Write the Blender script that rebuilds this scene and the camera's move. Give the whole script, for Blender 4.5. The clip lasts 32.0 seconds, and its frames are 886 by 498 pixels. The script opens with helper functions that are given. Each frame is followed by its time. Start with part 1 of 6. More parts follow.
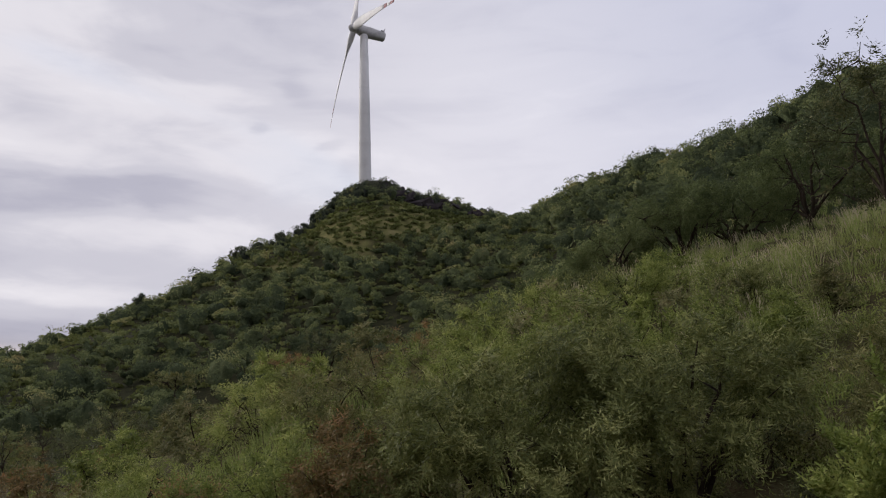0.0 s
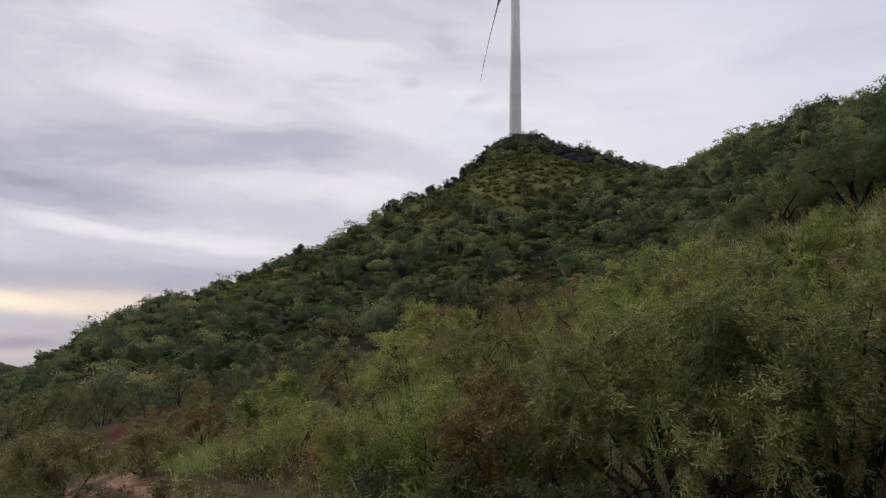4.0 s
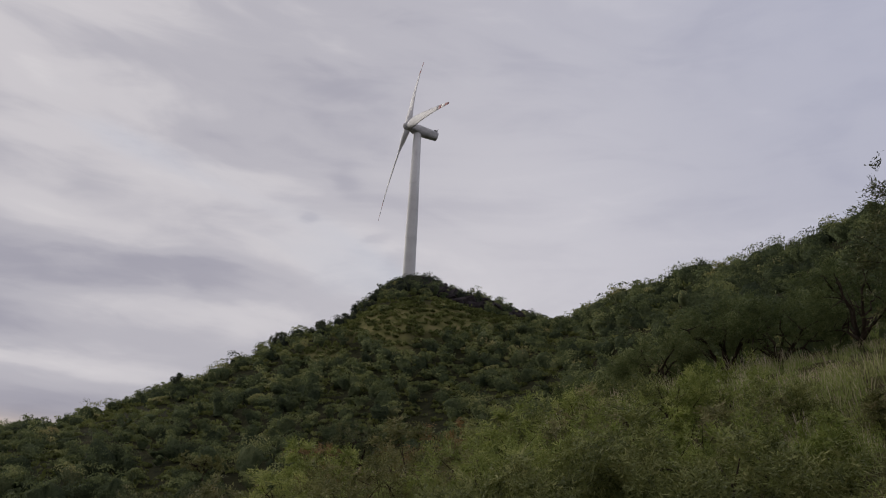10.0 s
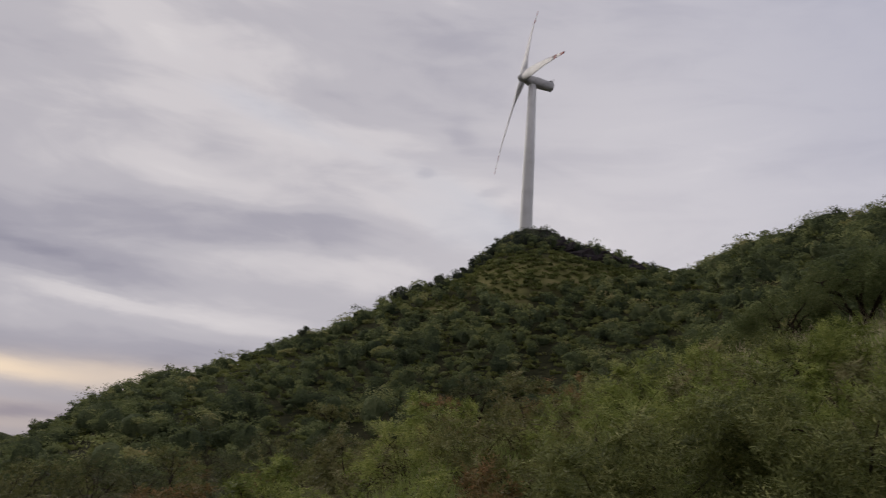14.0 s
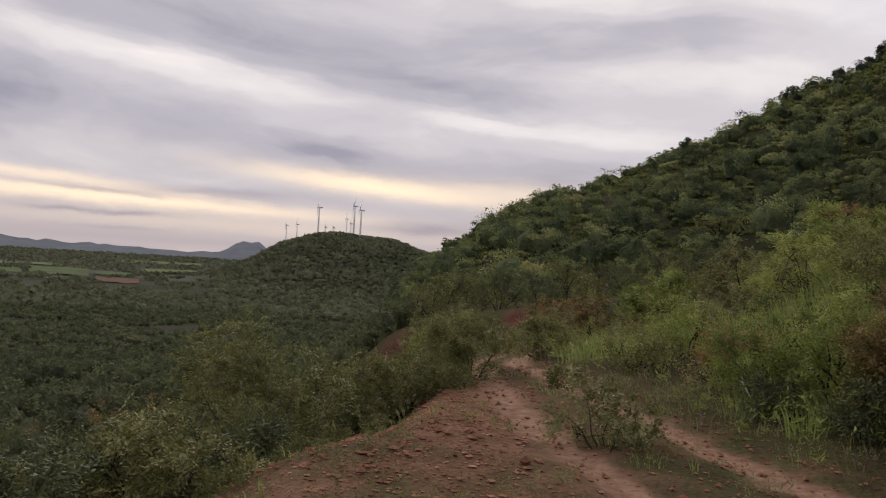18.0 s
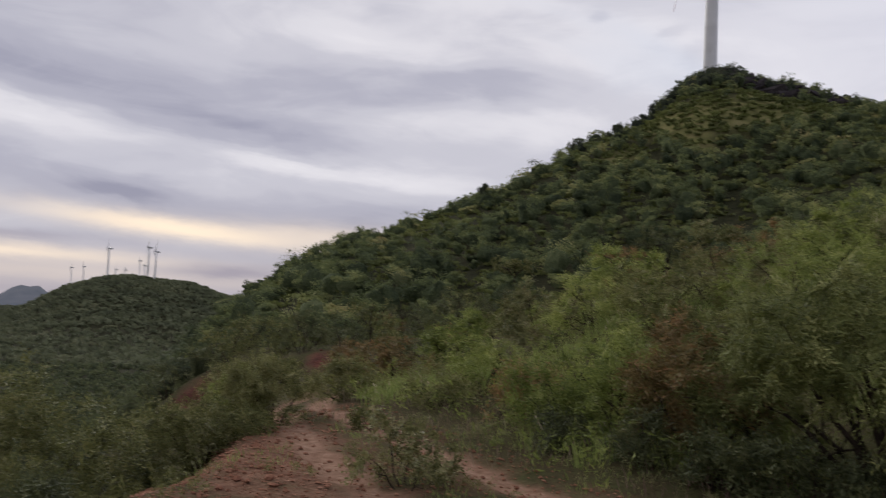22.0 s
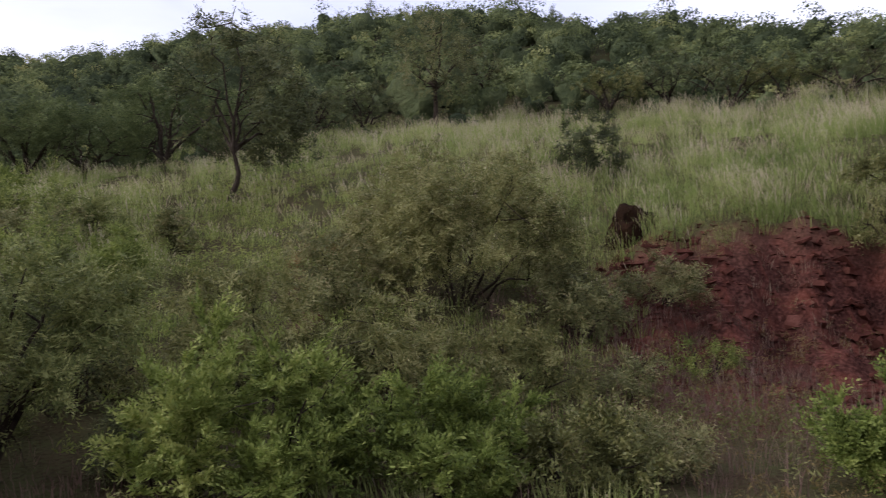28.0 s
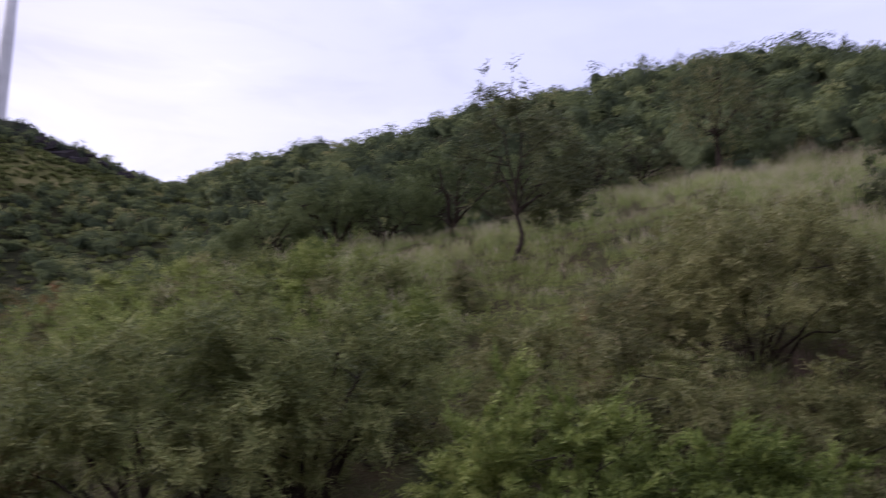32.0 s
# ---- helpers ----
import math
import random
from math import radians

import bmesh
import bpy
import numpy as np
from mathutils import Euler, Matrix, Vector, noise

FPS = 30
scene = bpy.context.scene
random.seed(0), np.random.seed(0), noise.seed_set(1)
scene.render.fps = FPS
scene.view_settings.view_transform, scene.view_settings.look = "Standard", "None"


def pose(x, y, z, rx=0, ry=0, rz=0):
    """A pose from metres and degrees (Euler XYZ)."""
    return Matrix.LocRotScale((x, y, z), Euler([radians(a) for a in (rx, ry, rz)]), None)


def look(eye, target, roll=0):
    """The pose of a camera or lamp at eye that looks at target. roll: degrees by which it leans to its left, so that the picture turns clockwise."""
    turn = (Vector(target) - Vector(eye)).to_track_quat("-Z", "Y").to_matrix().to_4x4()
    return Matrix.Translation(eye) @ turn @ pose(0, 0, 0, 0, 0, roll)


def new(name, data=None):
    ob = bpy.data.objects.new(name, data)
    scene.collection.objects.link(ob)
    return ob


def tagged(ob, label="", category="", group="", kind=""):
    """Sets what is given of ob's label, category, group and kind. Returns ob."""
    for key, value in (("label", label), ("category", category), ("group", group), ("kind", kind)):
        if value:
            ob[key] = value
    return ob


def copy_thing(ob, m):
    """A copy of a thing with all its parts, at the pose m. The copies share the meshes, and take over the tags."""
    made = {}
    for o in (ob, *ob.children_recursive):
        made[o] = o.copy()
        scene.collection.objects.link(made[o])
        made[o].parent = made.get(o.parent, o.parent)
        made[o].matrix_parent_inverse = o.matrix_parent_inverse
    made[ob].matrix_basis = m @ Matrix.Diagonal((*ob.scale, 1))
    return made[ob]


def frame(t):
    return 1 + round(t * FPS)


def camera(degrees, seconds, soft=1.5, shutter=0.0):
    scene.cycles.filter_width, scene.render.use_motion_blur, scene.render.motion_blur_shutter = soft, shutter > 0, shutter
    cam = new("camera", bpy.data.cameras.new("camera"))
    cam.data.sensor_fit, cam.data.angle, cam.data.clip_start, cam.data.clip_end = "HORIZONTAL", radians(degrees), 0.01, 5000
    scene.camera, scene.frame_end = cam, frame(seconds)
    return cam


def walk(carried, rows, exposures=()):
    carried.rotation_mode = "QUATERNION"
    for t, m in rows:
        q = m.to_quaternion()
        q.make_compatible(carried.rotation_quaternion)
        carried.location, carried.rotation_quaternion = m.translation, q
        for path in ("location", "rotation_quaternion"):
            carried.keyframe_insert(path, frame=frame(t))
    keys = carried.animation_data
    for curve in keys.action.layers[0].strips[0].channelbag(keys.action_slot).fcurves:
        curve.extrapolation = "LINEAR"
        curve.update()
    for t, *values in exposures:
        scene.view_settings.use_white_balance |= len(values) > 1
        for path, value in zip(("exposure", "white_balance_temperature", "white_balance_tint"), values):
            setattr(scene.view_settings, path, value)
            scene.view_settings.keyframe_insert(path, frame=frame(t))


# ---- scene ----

# ======== camera: held in the hand, turning on one spot beside the track ========
EYE = Vector((0.0, 0.0, 1.6))
cam = camera(55.86, 32.0, soft=1.05, shutter=0.35)
# seconds, the sway in metres, then the camera's turn in degrees
ROWS = [
    (0.0, -0.006, -0.017, -0.027, 101.93, 1.57, -5.07), (0.5, -0.002, 0.011, 0.004, 101.14, 1.63, -4.60), (1.0, 0.011, 0.032, -0.011, 100.94, 1.82, -3.82),
    (1.5, -0.001, 0.020, -0.021, 100.92, 1.78, -3.68), (2.0, 0.010, 0.014, -0.001, 100.68, 1.69, -3.39), (2.5, 0.003, 0.002, -0.018, 99.91, 0.43, -0.71),
    (3.0, 0.007, 0.052, -0.002, 99.78, 0.32, 1.49), (3.5, -0.002, 0.069, 0.001, 98.59, -0.29, 4.66), (5.5, 0.014, 0.081, -0.062, 100.76, -2.36, 3.73),
    (6.0, 0.023, 0.039, -0.055, 101.69, -2.35, 3.38), (6.5, 0.010, -0.013, -0.053, 103.97, -1.82, 2.39), (7.0, 0.042, -0.030, -0.072, 104.20, -1.31, -0.83),
    (7.5, 0.021, 0.002, -0.066, 104.20, -1.51, -3.22), (8.0, 0.024, -0.020, -0.071, 105.09, -2.34, -4.10), (8.5, 0.026, -0.051, -0.052, 106.36, -2.65, -3.44),
    (9.0, 0.026, -0.060, -0.052, 107.43, -2.52, -3.10), (9.5, 0.028, -0.052, -0.069, 108.34, -2.60, -3.20), (10.0, -0.002, -0.030, -0.053, 108.60, -2.60, -3.23),
    (10.5, 0.005, -0.031, -0.035, 108.83, -2.68, -3.41), (11.0, -0.004, -0.018, -0.010, 107.32, -2.95, -4.38), (11.5, -0.005, 0.010, 0.016, 105.40, -2.81, -5.67),
    (12.0, -0.013, 0.052, 0.041, 103.06, -2.05, -5.76), (12.5, 0.013, 0.028, 0.068, 102.17, -0.99, -4.50), (13.0, 0.027, 0.029, 0.079, 103.23, -1.01, -3.67),
    (13.5, 0.004, 0.033, 0.031, 104.73, -2.42, -0.54), (14.0, 0.006, 0.027, -0.010, 104.98, -4.05, 4.70), (14.5, 0.006, 0.036, -0.022, 105.02, -5.02, 8.82),
    (15.0, -0.002, 0.069, -0.022, 104.94, -5.18, 13.33), (15.5, -0.018, 0.072, -0.030, 103.00, -4.63, 17.57), (17.5, -0.088, 0.074, 0.035, 90.05, -4.04, 27.87),
    (18.0, -0.090, 0.079, 0.029, 90.58, -3.70, 30.54), (18.5, -0.069, 0.034, 0.001, 92.22, -3.40, 31.83), (19.0, -0.052, 0.014, -0.012, 93.73, -3.97, 31.67),
    (19.5, -0.053, 0.005, -0.014, 93.35, -5.16, 32.67), (20.0, -0.056, 0.009, -0.014, 92.92, -4.71, 36.67), (20.5, -0.060, 0.014, -0.009, 92.99, -3.88, 37.46),
    (21.0, -0.062, 0.019, 0.002, 94.05, -3.49, 31.60), (21.5, -0.061, 0.037, 0.016, 94.90, -3.29, 23.88), (22.0, -0.056, 0.049, 0.022, 94.26, -3.07, 17.17),
    (22.5, -0.037, 0.031, 0.028, 93.40, -3.11, 11.15), (23.0, -0.010, 0.029, 0.014, 94.02, -3.29, 9.08), (23.5, 0.007, -0.012, -0.006, 94.80, -2.77, 9.05),
    (24.0, 0.032, -0.045, 0.000, 93.85, -1.23, 4.43), (24.5, 0.033, -0.007, 0.012, 93.51, -1.41, -2.87), (25.0, 0.108, 0.020, -0.002, 94.79, -2.57, -10.78),
    (25.5, 0.155, 0.066, 0.005, 95.31, -3.52, -20.33), (26.0, 0.154, 0.068, 0.032, 95.29, -3.73, -28.64), (26.5, 0.165, 0.105, 0.010, 95.98, -3.45, -34.61),
    (28.5, 0.027, 0.041, 0.005, 97.82, -0.09, -53.28), (29.0, 0.067, 0.052, 0.034, 99.34, -0.31, -58.68), (29.5, 0.101, 0.035, 0.039, 99.99, 0.25, -65.48),
    (30.0, 0.114, 0.015, 0.049, 100.67, 1.26, -69.70), (30.5, 0.062, -0.026, 0.007, 101.80, 1.51, -67.95), (31.0, -0.019, -0.012, -0.038, 102.86, 0.56, -60.61),
    (31.5, -0.059, 0.003, -0.036, 102.47, -1.40, -43.11), (32.0, -0.083, 0.029, -0.033, 100.65, -1.03, -29.49),
]

EXPOSURES = [(0.0, 0.14, 6450, 11), (3.5, 0.18, 6450, 11), (6.0, -0.03, 6450, 10), (9.0, -0.18, 6450, 10), (11.0, -0.3, 6700, 11), (12.0, -0.08, 6700, 11), (13.0, -0.02, 6750, 11), (14.0, -0.2, 6700, 11), (15.5, -0.36, 6650, 10), (17.5, 0.18, 6900, 11), (18.0, 0.2, 6900, 11),
             (19.0, -0.1, 6550, 10), (21.0, -0.05, 6450, 10), (23.0, 0.25, 6350, 10), (24.5, 0.34, 6250, 11), (25.0, 0.46, 6230, 11), (26.0, 1.05, 6250, 8), (26.5, 1.15, 6250, 8), (28.5, 0.66, 6000, 16), (29.0, 0.62, 6000, 16), (30.0, 0.72, 5900, 18),
             (31.0, 0.46, 5850, 20), (32.0, 0.57, 5700, 26)]
walk(cam, [(t, pose(EYE.x + sx, EYE.y + sy, EYE.z + sz, rx, ry, rz)) for t, sx, sy, sz, rx, ry, rz in ROWS], EXPOSURES)

# ======== world: high overcast before sunset ========
SUN_AZ, SUN_EL = -52.0, 24.0          # degrees from the tall turbine, to the right; above the horizon


def build_world():
    w = bpy.data.worlds.new("evening_sky")
    scene.world = w
    w.use_nodes = True
    nt = w.node_tree
    nt.nodes.clear()
    N, L = nt.nodes.new, nt.links.new

    def m(op, a, b=None, clamp=False):
        n = N("ShaderNodeMath")
        n.operation, n.use_clamp = op, clamp
        for i, s in enumerate((a, b)):
            if s is None:
                continue
            if isinstance(s, (int, float)):
                n.inputs[i].default_value = s
            else:
                L(s, n.inputs[i])
        return n.outputs[0]

    def ramp(fac, stops):
        n = N("ShaderNodeValToRGB")
        n.color_ramp.interpolation = "EASE"
        e = n.color_ramp.elements
        while len(e) < len(stops):
            e.new(0.5)
        for el, (p, c) in zip(e, stops):
            el.position, el.color = p, (*c, 1)
        L(fac, n.inputs[0])
        return n.outputs[0]

    def mix(fac, a, b):
        n = N("ShaderNodeMix")
        n.data_type = "RGBA"
        for i, s in ((0, fac), (6, a), (7, b)):
            if hasattr(s, "node"):
                L(s, n.inputs[i])
            elif i == 0:
                n.inputs[0].default_value = s
            else:
                n.inputs[i].default_value = (*s, 1)
        return n.outputs[2]

    def noise_at(vec, scale, detail, rough=0.55, distortion=0.0):
        n = N("ShaderNodeTexNoise")
        n.inputs["Scale"].default_value, n.inputs["Detail"].default_value = scale, detail
        n.inputs["Roughness"].default_value, n.inputs["Distortion"].default_value = rough, distortion
        L(vec, n.inputs["Vector"])
        return n.outputs[0]

    co = N("ShaderNodeTexCoord").outputs["Generated"]
    sep = N("ShaderNodeSeparateXYZ")
    L(co, sep.inputs[0])
    x, y, z = sep.outputs
    up = m("ABSOLUTE", z)
    # bearing and height in degrees; the layers of the cloud sheet run nearly level
    az = m("MULTIPLY", m("ARCTAN2", x, y), 57.2958)
    el = m("MULTIPLY", m("ARCSINE", up), 57.2958)

    def sheet(ka, ke, tilt, scale, detail, rough=0.5, distortion=0.4, off=0.0):
        c = N("ShaderNodeCombineXYZ")
        L(m("MULTIPLY", az, ka), c.inputs[0])
        L(m("MULTIPLY", m("ADD", el, m("MULTIPLY", az, tilt)), ke), c.inputs[1])
        c.inputs[2].default_value = off
        return noise_at(c.outputs[0], scale, detail, rough, distortion)

    warp = m("MULTIPLY", m("SUBTRACT", sheet(0.08, 0.30, 0.04, 1.0, 4, 0.55, 0.3, 3.0), 0.5), 3.4)
    fray = m("MULTIPLY", m("SUBTRACT", sheet(0.35, 1.3, 0.05, 1.0, 4, 0.6, 0.2, 9.0), 0.5), 0.7)
    wavy = m("ADD", m("ADD", el, m("MULTIPLY", warp, m("MINIMUM", m("MULTIPLY", el, 0.09), 1.0))), m("MULTIPLY", fray, m("MINIMUM", m("MULTIPLY", el, 0.2), 1.0)))

    def bank(a0, e0, wa, we, slope=0.0, height_of=None):
        """A bank of cloud round that bearing and height, with soft edges."""
        da = m("SUBTRACT", az, a0)
        de = m("SUBTRACT", m("SUBTRACT", height_of or wavy, e0), m("MULTIPLY", da, slope))
        qa, qe = m("POWER", m("DIVIDE", m("ABSOLUTE", da), wa), 2.0), m("POWER", m("DIVIDE", m("ABSOLUTE", de), we), 2.0)
        return m("EXPONENT", m("MULTIPLY", m("ADD", qa, qe), -1.0))

    big = sheet(0.024, 0.075, 0.02, 1.0, 3, 0.5, 0.8, 1.3)
    mid = sheet(0.045, 0.17, 0.02, 1.0, 5, 0.5, 0.9, 5.1)
    fine = sheet(0.13, 0.42, 0.02, 1.0, 5, 0.55, 0.8, 7.7)
    cloud = m("ADD", m("ADD", m("MULTIPLY", big, 0.55), m("MULTIPLY", mid, 0.48)), m("MULTIPLY", fine, 0.20))
    cloud = m("SUBTRACT", cloud, 0.125)
    for a0, e0, wa, we, slope, amount in ((-44, 13.9, 20, 1.5, -0.08, -0.16), (-53, 11.6, 12, 0.9, -0.07, 0.24), (-55, 8.0, 12, 1.7, -0.05, -0.13), (-43, 9.6, 6, 1.3, -0.12, 0.14),
                                          (-33, 11.2, 9, 1.2, -0.12, -0.15), (-26, 8.9, 9, 0.45, -0.10, 0.22), (-19, 14.7, 9, 1.0, 0.10, -0.15), (-21, 17.2, 8, 1.0, -0.05, 0.14),
                                          (-12, 12.8, 6, 1.2, 0.0, 0.18), (-27, 11.0, 8, 0.8, -0.06, -0.14), (-38.8, 6.9, 3.0, 0.6, -0.03, -0.30), (-5.1, 22.7, 1.3, 0.8, -0.15, -0.16),
                                          (-7.4, 20.0, 0.6, 0.25, 0.0, -0.16), (-2.7, 18.6, 1.1, 0.4, 0.3, -0.16), (-0.8, 17.3, 1.0, 0.5, 0.2, -0.14), (-22, 30, 12, 5.0, 0.0, 0.18), (-14, 19.5, 7, 2.0, 0.0, 0.08), (-30, 22, 14, 3.0, 0.0, 0.06), (-12, 27, 16, 4.0, 0.1, -0.05)):
        cloud = m("ADD", cloud, m("MULTIPLY", bank(a0, e0, wa, we * 1.15, slope), amount * 0.75))
    body = ramp(cloud, [(0.22, (0.30, 0.30, 0.385)), (0.38, (0.43, 0.425, 0.50)), (0.52, (0.55, 0.54, 0.60)), (0.66, (0.70, 0.68, 0.72)), (0.85, (0.92, 0.89, 0.90))])
    near_rim = m("SUBTRACT", 1.0, m("MULTIPLY", up, 7.0), True)
    body = mix(m("MULTIPLY", near_rim, 0.5), body, (0.44, 0.405, 0.43))

    def towards(az, el, sharp):
        a, e = radians(az), radians(el)
        d = m("ADD", m("ADD", m("MULTIPLY", x, math.sin(a) * math.cos(e)), m("MULTIPLY", y, math.cos(a) * math.cos(e))), m("MULTIPLY", z, math.sin(e)))
        return m("POWER", m("MAXIMUM", d, 0.0), sharp)

    # thin bright cloud over the saddle, and a blue-grey side away from the sun
    veil = m("MULTIPLY", towards(10, 16.5, 34.0), 0.42)
    body = mix(veil, body, (1.0, 0.965, 0.975))
    east = m("MULTIPLY", towards(42, 32, 7.0), 0.62)
    body = mix(east, body, (0.53, 0.555, 0.69))
    body = mix(m("MULTIPLY", towards(84, 28, 3.0), 0.65), body, (0.50, 0.53, 0.71))
    body = mix(m("MULTIPLY", towards(75, 21, 60.0), 0.42), body, (0.98, 0.96, 0.99))
    # evening glow in the gaps under the edge of the cloud, low over the plain, and dark slivers before it
    haze = m("MULTIPLY", m("SUBTRACT", 1.0, m("MULTIPLY", up, 15.0), True), 0.9)
    warm = mix(m("MULTIPLY", haze, towards(-48, 0, 3.0)), body, (0.42, 0.375, 0.41))
    frayed = m("ADD", el, m("MULTIPLY", fray, 0.9))
    for a0, e0, wa, we, slope, amount in ((-52, 2.5, 15, 0.5, -0.02, 0.85), (-57, 3.6, 9, 0.35, -0.06, 0.55), (-35.5, 4.5, 8, 0.65, -0.07, 0.9), (-26, 4.6, 7, 0.8, 0.0, 0.45), (-44, 1.2, 20, 0.6, 0.0, 0.25)):
        warm = mix(m("MULTIPLY", bank(a0, e0, wa, we, slope, frayed), amount), warm, (1.08, 0.88, 0.66))
    for a0, e0, wa, we, slope, amount in ((-55.2, 1.50, 2.2, 0.14, 0.0, 0.75), (-51.4, 1.55, 2.2, 0.14, 0.02, 0.75), (-53, 2.95, 4.5, 0.18, -0.03, 0.5), (-46, 3.3, 5.0, 0.28, 0.02, 0.5), (-31.5, 1.8, 4.0, 0.5, 0.02, 0.8), (-52, 0.6, 3, 0.15, 0.0, 0.4)):
        warm = mix(m("MULTIPLY", bank(a0, e0, wa, we, slope, frayed), amount), warm, (0.33, 0.30, 0.36))
    # the Nishita sky shows through thin places
    sky = N("ShaderNodeTexSky")
    sky.sky_type, sky.sun_disc = "NISHITA", False
    sky.sun_elevation, sky.sun_rotation = radians(SUN_EL), radians(SUN_AZ)
    skyc = N("ShaderNodeVectorMath")
    skyc.operation = "SCALE"
    skyc.inputs["Scale"].default_value = 0.12
    L(sky.outputs[0], skyc.inputs[0])
    thin = ramp(big, [(0.62, (0, 0, 0)), (0.80, (0.25, 0.25, 0.25))])
    out = mix(thin, warm, skyc.outputs[0])
    bg = N("ShaderNodeBackground")
    L(out, bg.inputs[0])
    bg.inputs[1].default_value = 1.0
    L(bg.outputs[0], N("ShaderNodeOutputWorld").inputs[0])


build_world()
sun = new("sun", bpy.data.lights.new("sun", "SUN"))
sun.data.energy, sun.data.angle, sun.data.color = 1.5, radians(45), (1.0, 0.94, 0.86)
_a, _e = radians(SUN_AZ), radians(SUN_EL)
sun.matrix_world = look((math.sin(_a) * 50, math.cos(_a) * 50, math.tan(_e) * 50), (0, 0, 0))


# ======== materials ========
def nodes_of(mat):
    mat.use_nodes = True
    nt = mat.node_tree
    nt.nodes.clear()
    return nt, nt.nodes.new, nt.links.new


def set_ramp(node, stops):
    e = node.color_ramp.elements
    while len(e) < len(stops):
        e.new(0.5)
    for el, (p, c) in zip(e, stops):
        el.position, el.color = p, (*c, 1)


def leaf_material(name, stops, through_light=0.24, rough=0.56, patch=0.5, each=None, blotch=0.9):
    """Leaves: each its own tint, plants and sprays differ, light shines through."""
    start, each = (0.27, 0.42) if each is None else (0.17, each)
    mat = bpy.data.materials.new(name)
    nt, N, L = nodes_of(mat)
    geo, obj = N("ShaderNodeNewGeometry"), N("ShaderNodeObjectInfo")
    tex = N("ShaderNodeTexNoise")
    tex.inputs["Scale"].default_value, tex.inputs["Detail"].default_value = patch, 3
    L(geo.outputs["Position"], tex.inputs["Vector"])
    a = N("ShaderNodeMath")
    a.operation = "MULTIPLY_ADD"
    L(geo.outputs["Random Per Island"], a.inputs[0])
    a.inputs[1].default_value = each
    b = N("ShaderNodeMath")
    b.operation = "MULTIPLY_ADD"
    L(tex.outputs[0], b.inputs[0])
    b.inputs[1].default_value, b.inputs[2].default_value = blotch, start - blotch * 0.5
    L(b.outputs[0], a.inputs[2])
    c = N("ShaderNodeMath")
    c.operation = "MULTIPLY_ADD"
    L(obj.outputs["Random"], c.inputs[0])
    c.inputs[1].default_value = 0.22
    L(a.outputs[0], c.inputs[2])
    own = N("ShaderNodeAttribute")
    own.attribute_name = "tint"
    e = N("ShaderNodeMath")
    e.operation = "ADD"
    L(c.outputs[0], e.inputs[0])
    L(own.outputs["Fac"], e.inputs[1])
    r = N("ShaderNodeValToRGB")
    set_ramp(r, stops)
    L(e.outputs[0], r.inputs[0])
    p = N("ShaderNodeBsdfPrincipled")
    p.inputs["Roughness"].default_value = rough
    p.inputs["Specular IOR Level"].default_value = 0.16 if rough < 0.6 else 0.06
    L(r.outputs[0], p.inputs["Base Color"])
    t = N("ShaderNodeBsdfTranslucent")
    L(r.outputs[0], t.inputs[0])
    mx = N("ShaderNodeMixShader")
    mx.inputs[0].default_value = through_light
    L(p.outputs[0], mx.inputs[1])
    L(t.outputs[0], mx.inputs[2])
    L(mx.outputs[0], N("ShaderNodeOutputMaterial").inputs[0])
    return mat


def mass_material(name, stops, patch=0.26, blotch=1.2):
    """The close mass of twigs and small leaves inside a crown, interior shade put into its colours: mottled, uneven,
    tinted plant by plant.
    """
    mat = bpy.data.materials.new(name)
    nt, N, L = nodes_of(mat)
    geo = N("ShaderNodeNewGeometry")

    def nz(scale, detail):
        n = N("ShaderNodeTexNoise")
        n.inputs["Scale"].default_value, n.inputs["Detail"].default_value, n.inputs["Roughness"].default_value = scale, detail, 0.65
        L(geo.outputs["Position"], n.inputs["Vector"])
        return n.outputs[0]

    def madd(a, k, c):
        n = N("ShaderNodeMath")
        n.operation = "MULTIPLY_ADD"
        L(a, n.inputs[0])
        n.inputs[1].default_value = k
        if isinstance(c, float):
            n.inputs[2].default_value = c
        else:
            L(c, n.inputs[2])
        return n.outputs[0]

    own = N("ShaderNodeAttribute")
    own.attribute_name = "tint"
    grain = nz(3.2, 7)
    fac = madd(own.outputs["Fac"], 1.0, madd(grain, 0.9, madd(nz(patch, 3), blotch, 0.30 - 0.45 - blotch * 0.5)))
    r = N("ShaderNodeValToRGB")
    set_ramp(r, stops)
    L(fac, r.inputs[0])
    p = N("ShaderNodeBsdfPrincipled")
    p.inputs["Roughness"].default_value, p.inputs["Specular IOR Level"].default_value = 0.9, 0.04
    L(r.outputs[0], p.inputs["Base Color"])
    bp = N("ShaderNodeBump")
    bp.inputs["Strength"].default_value, bp.inputs["Distance"].default_value = 1.0, 0.35
    L(grain, bp.inputs["Height"])
    L(bp.outputs[0], p.inputs["Normal"])
    L(p.outputs[0], N("ShaderNodeOutputMaterial").inputs[0])
    return mat


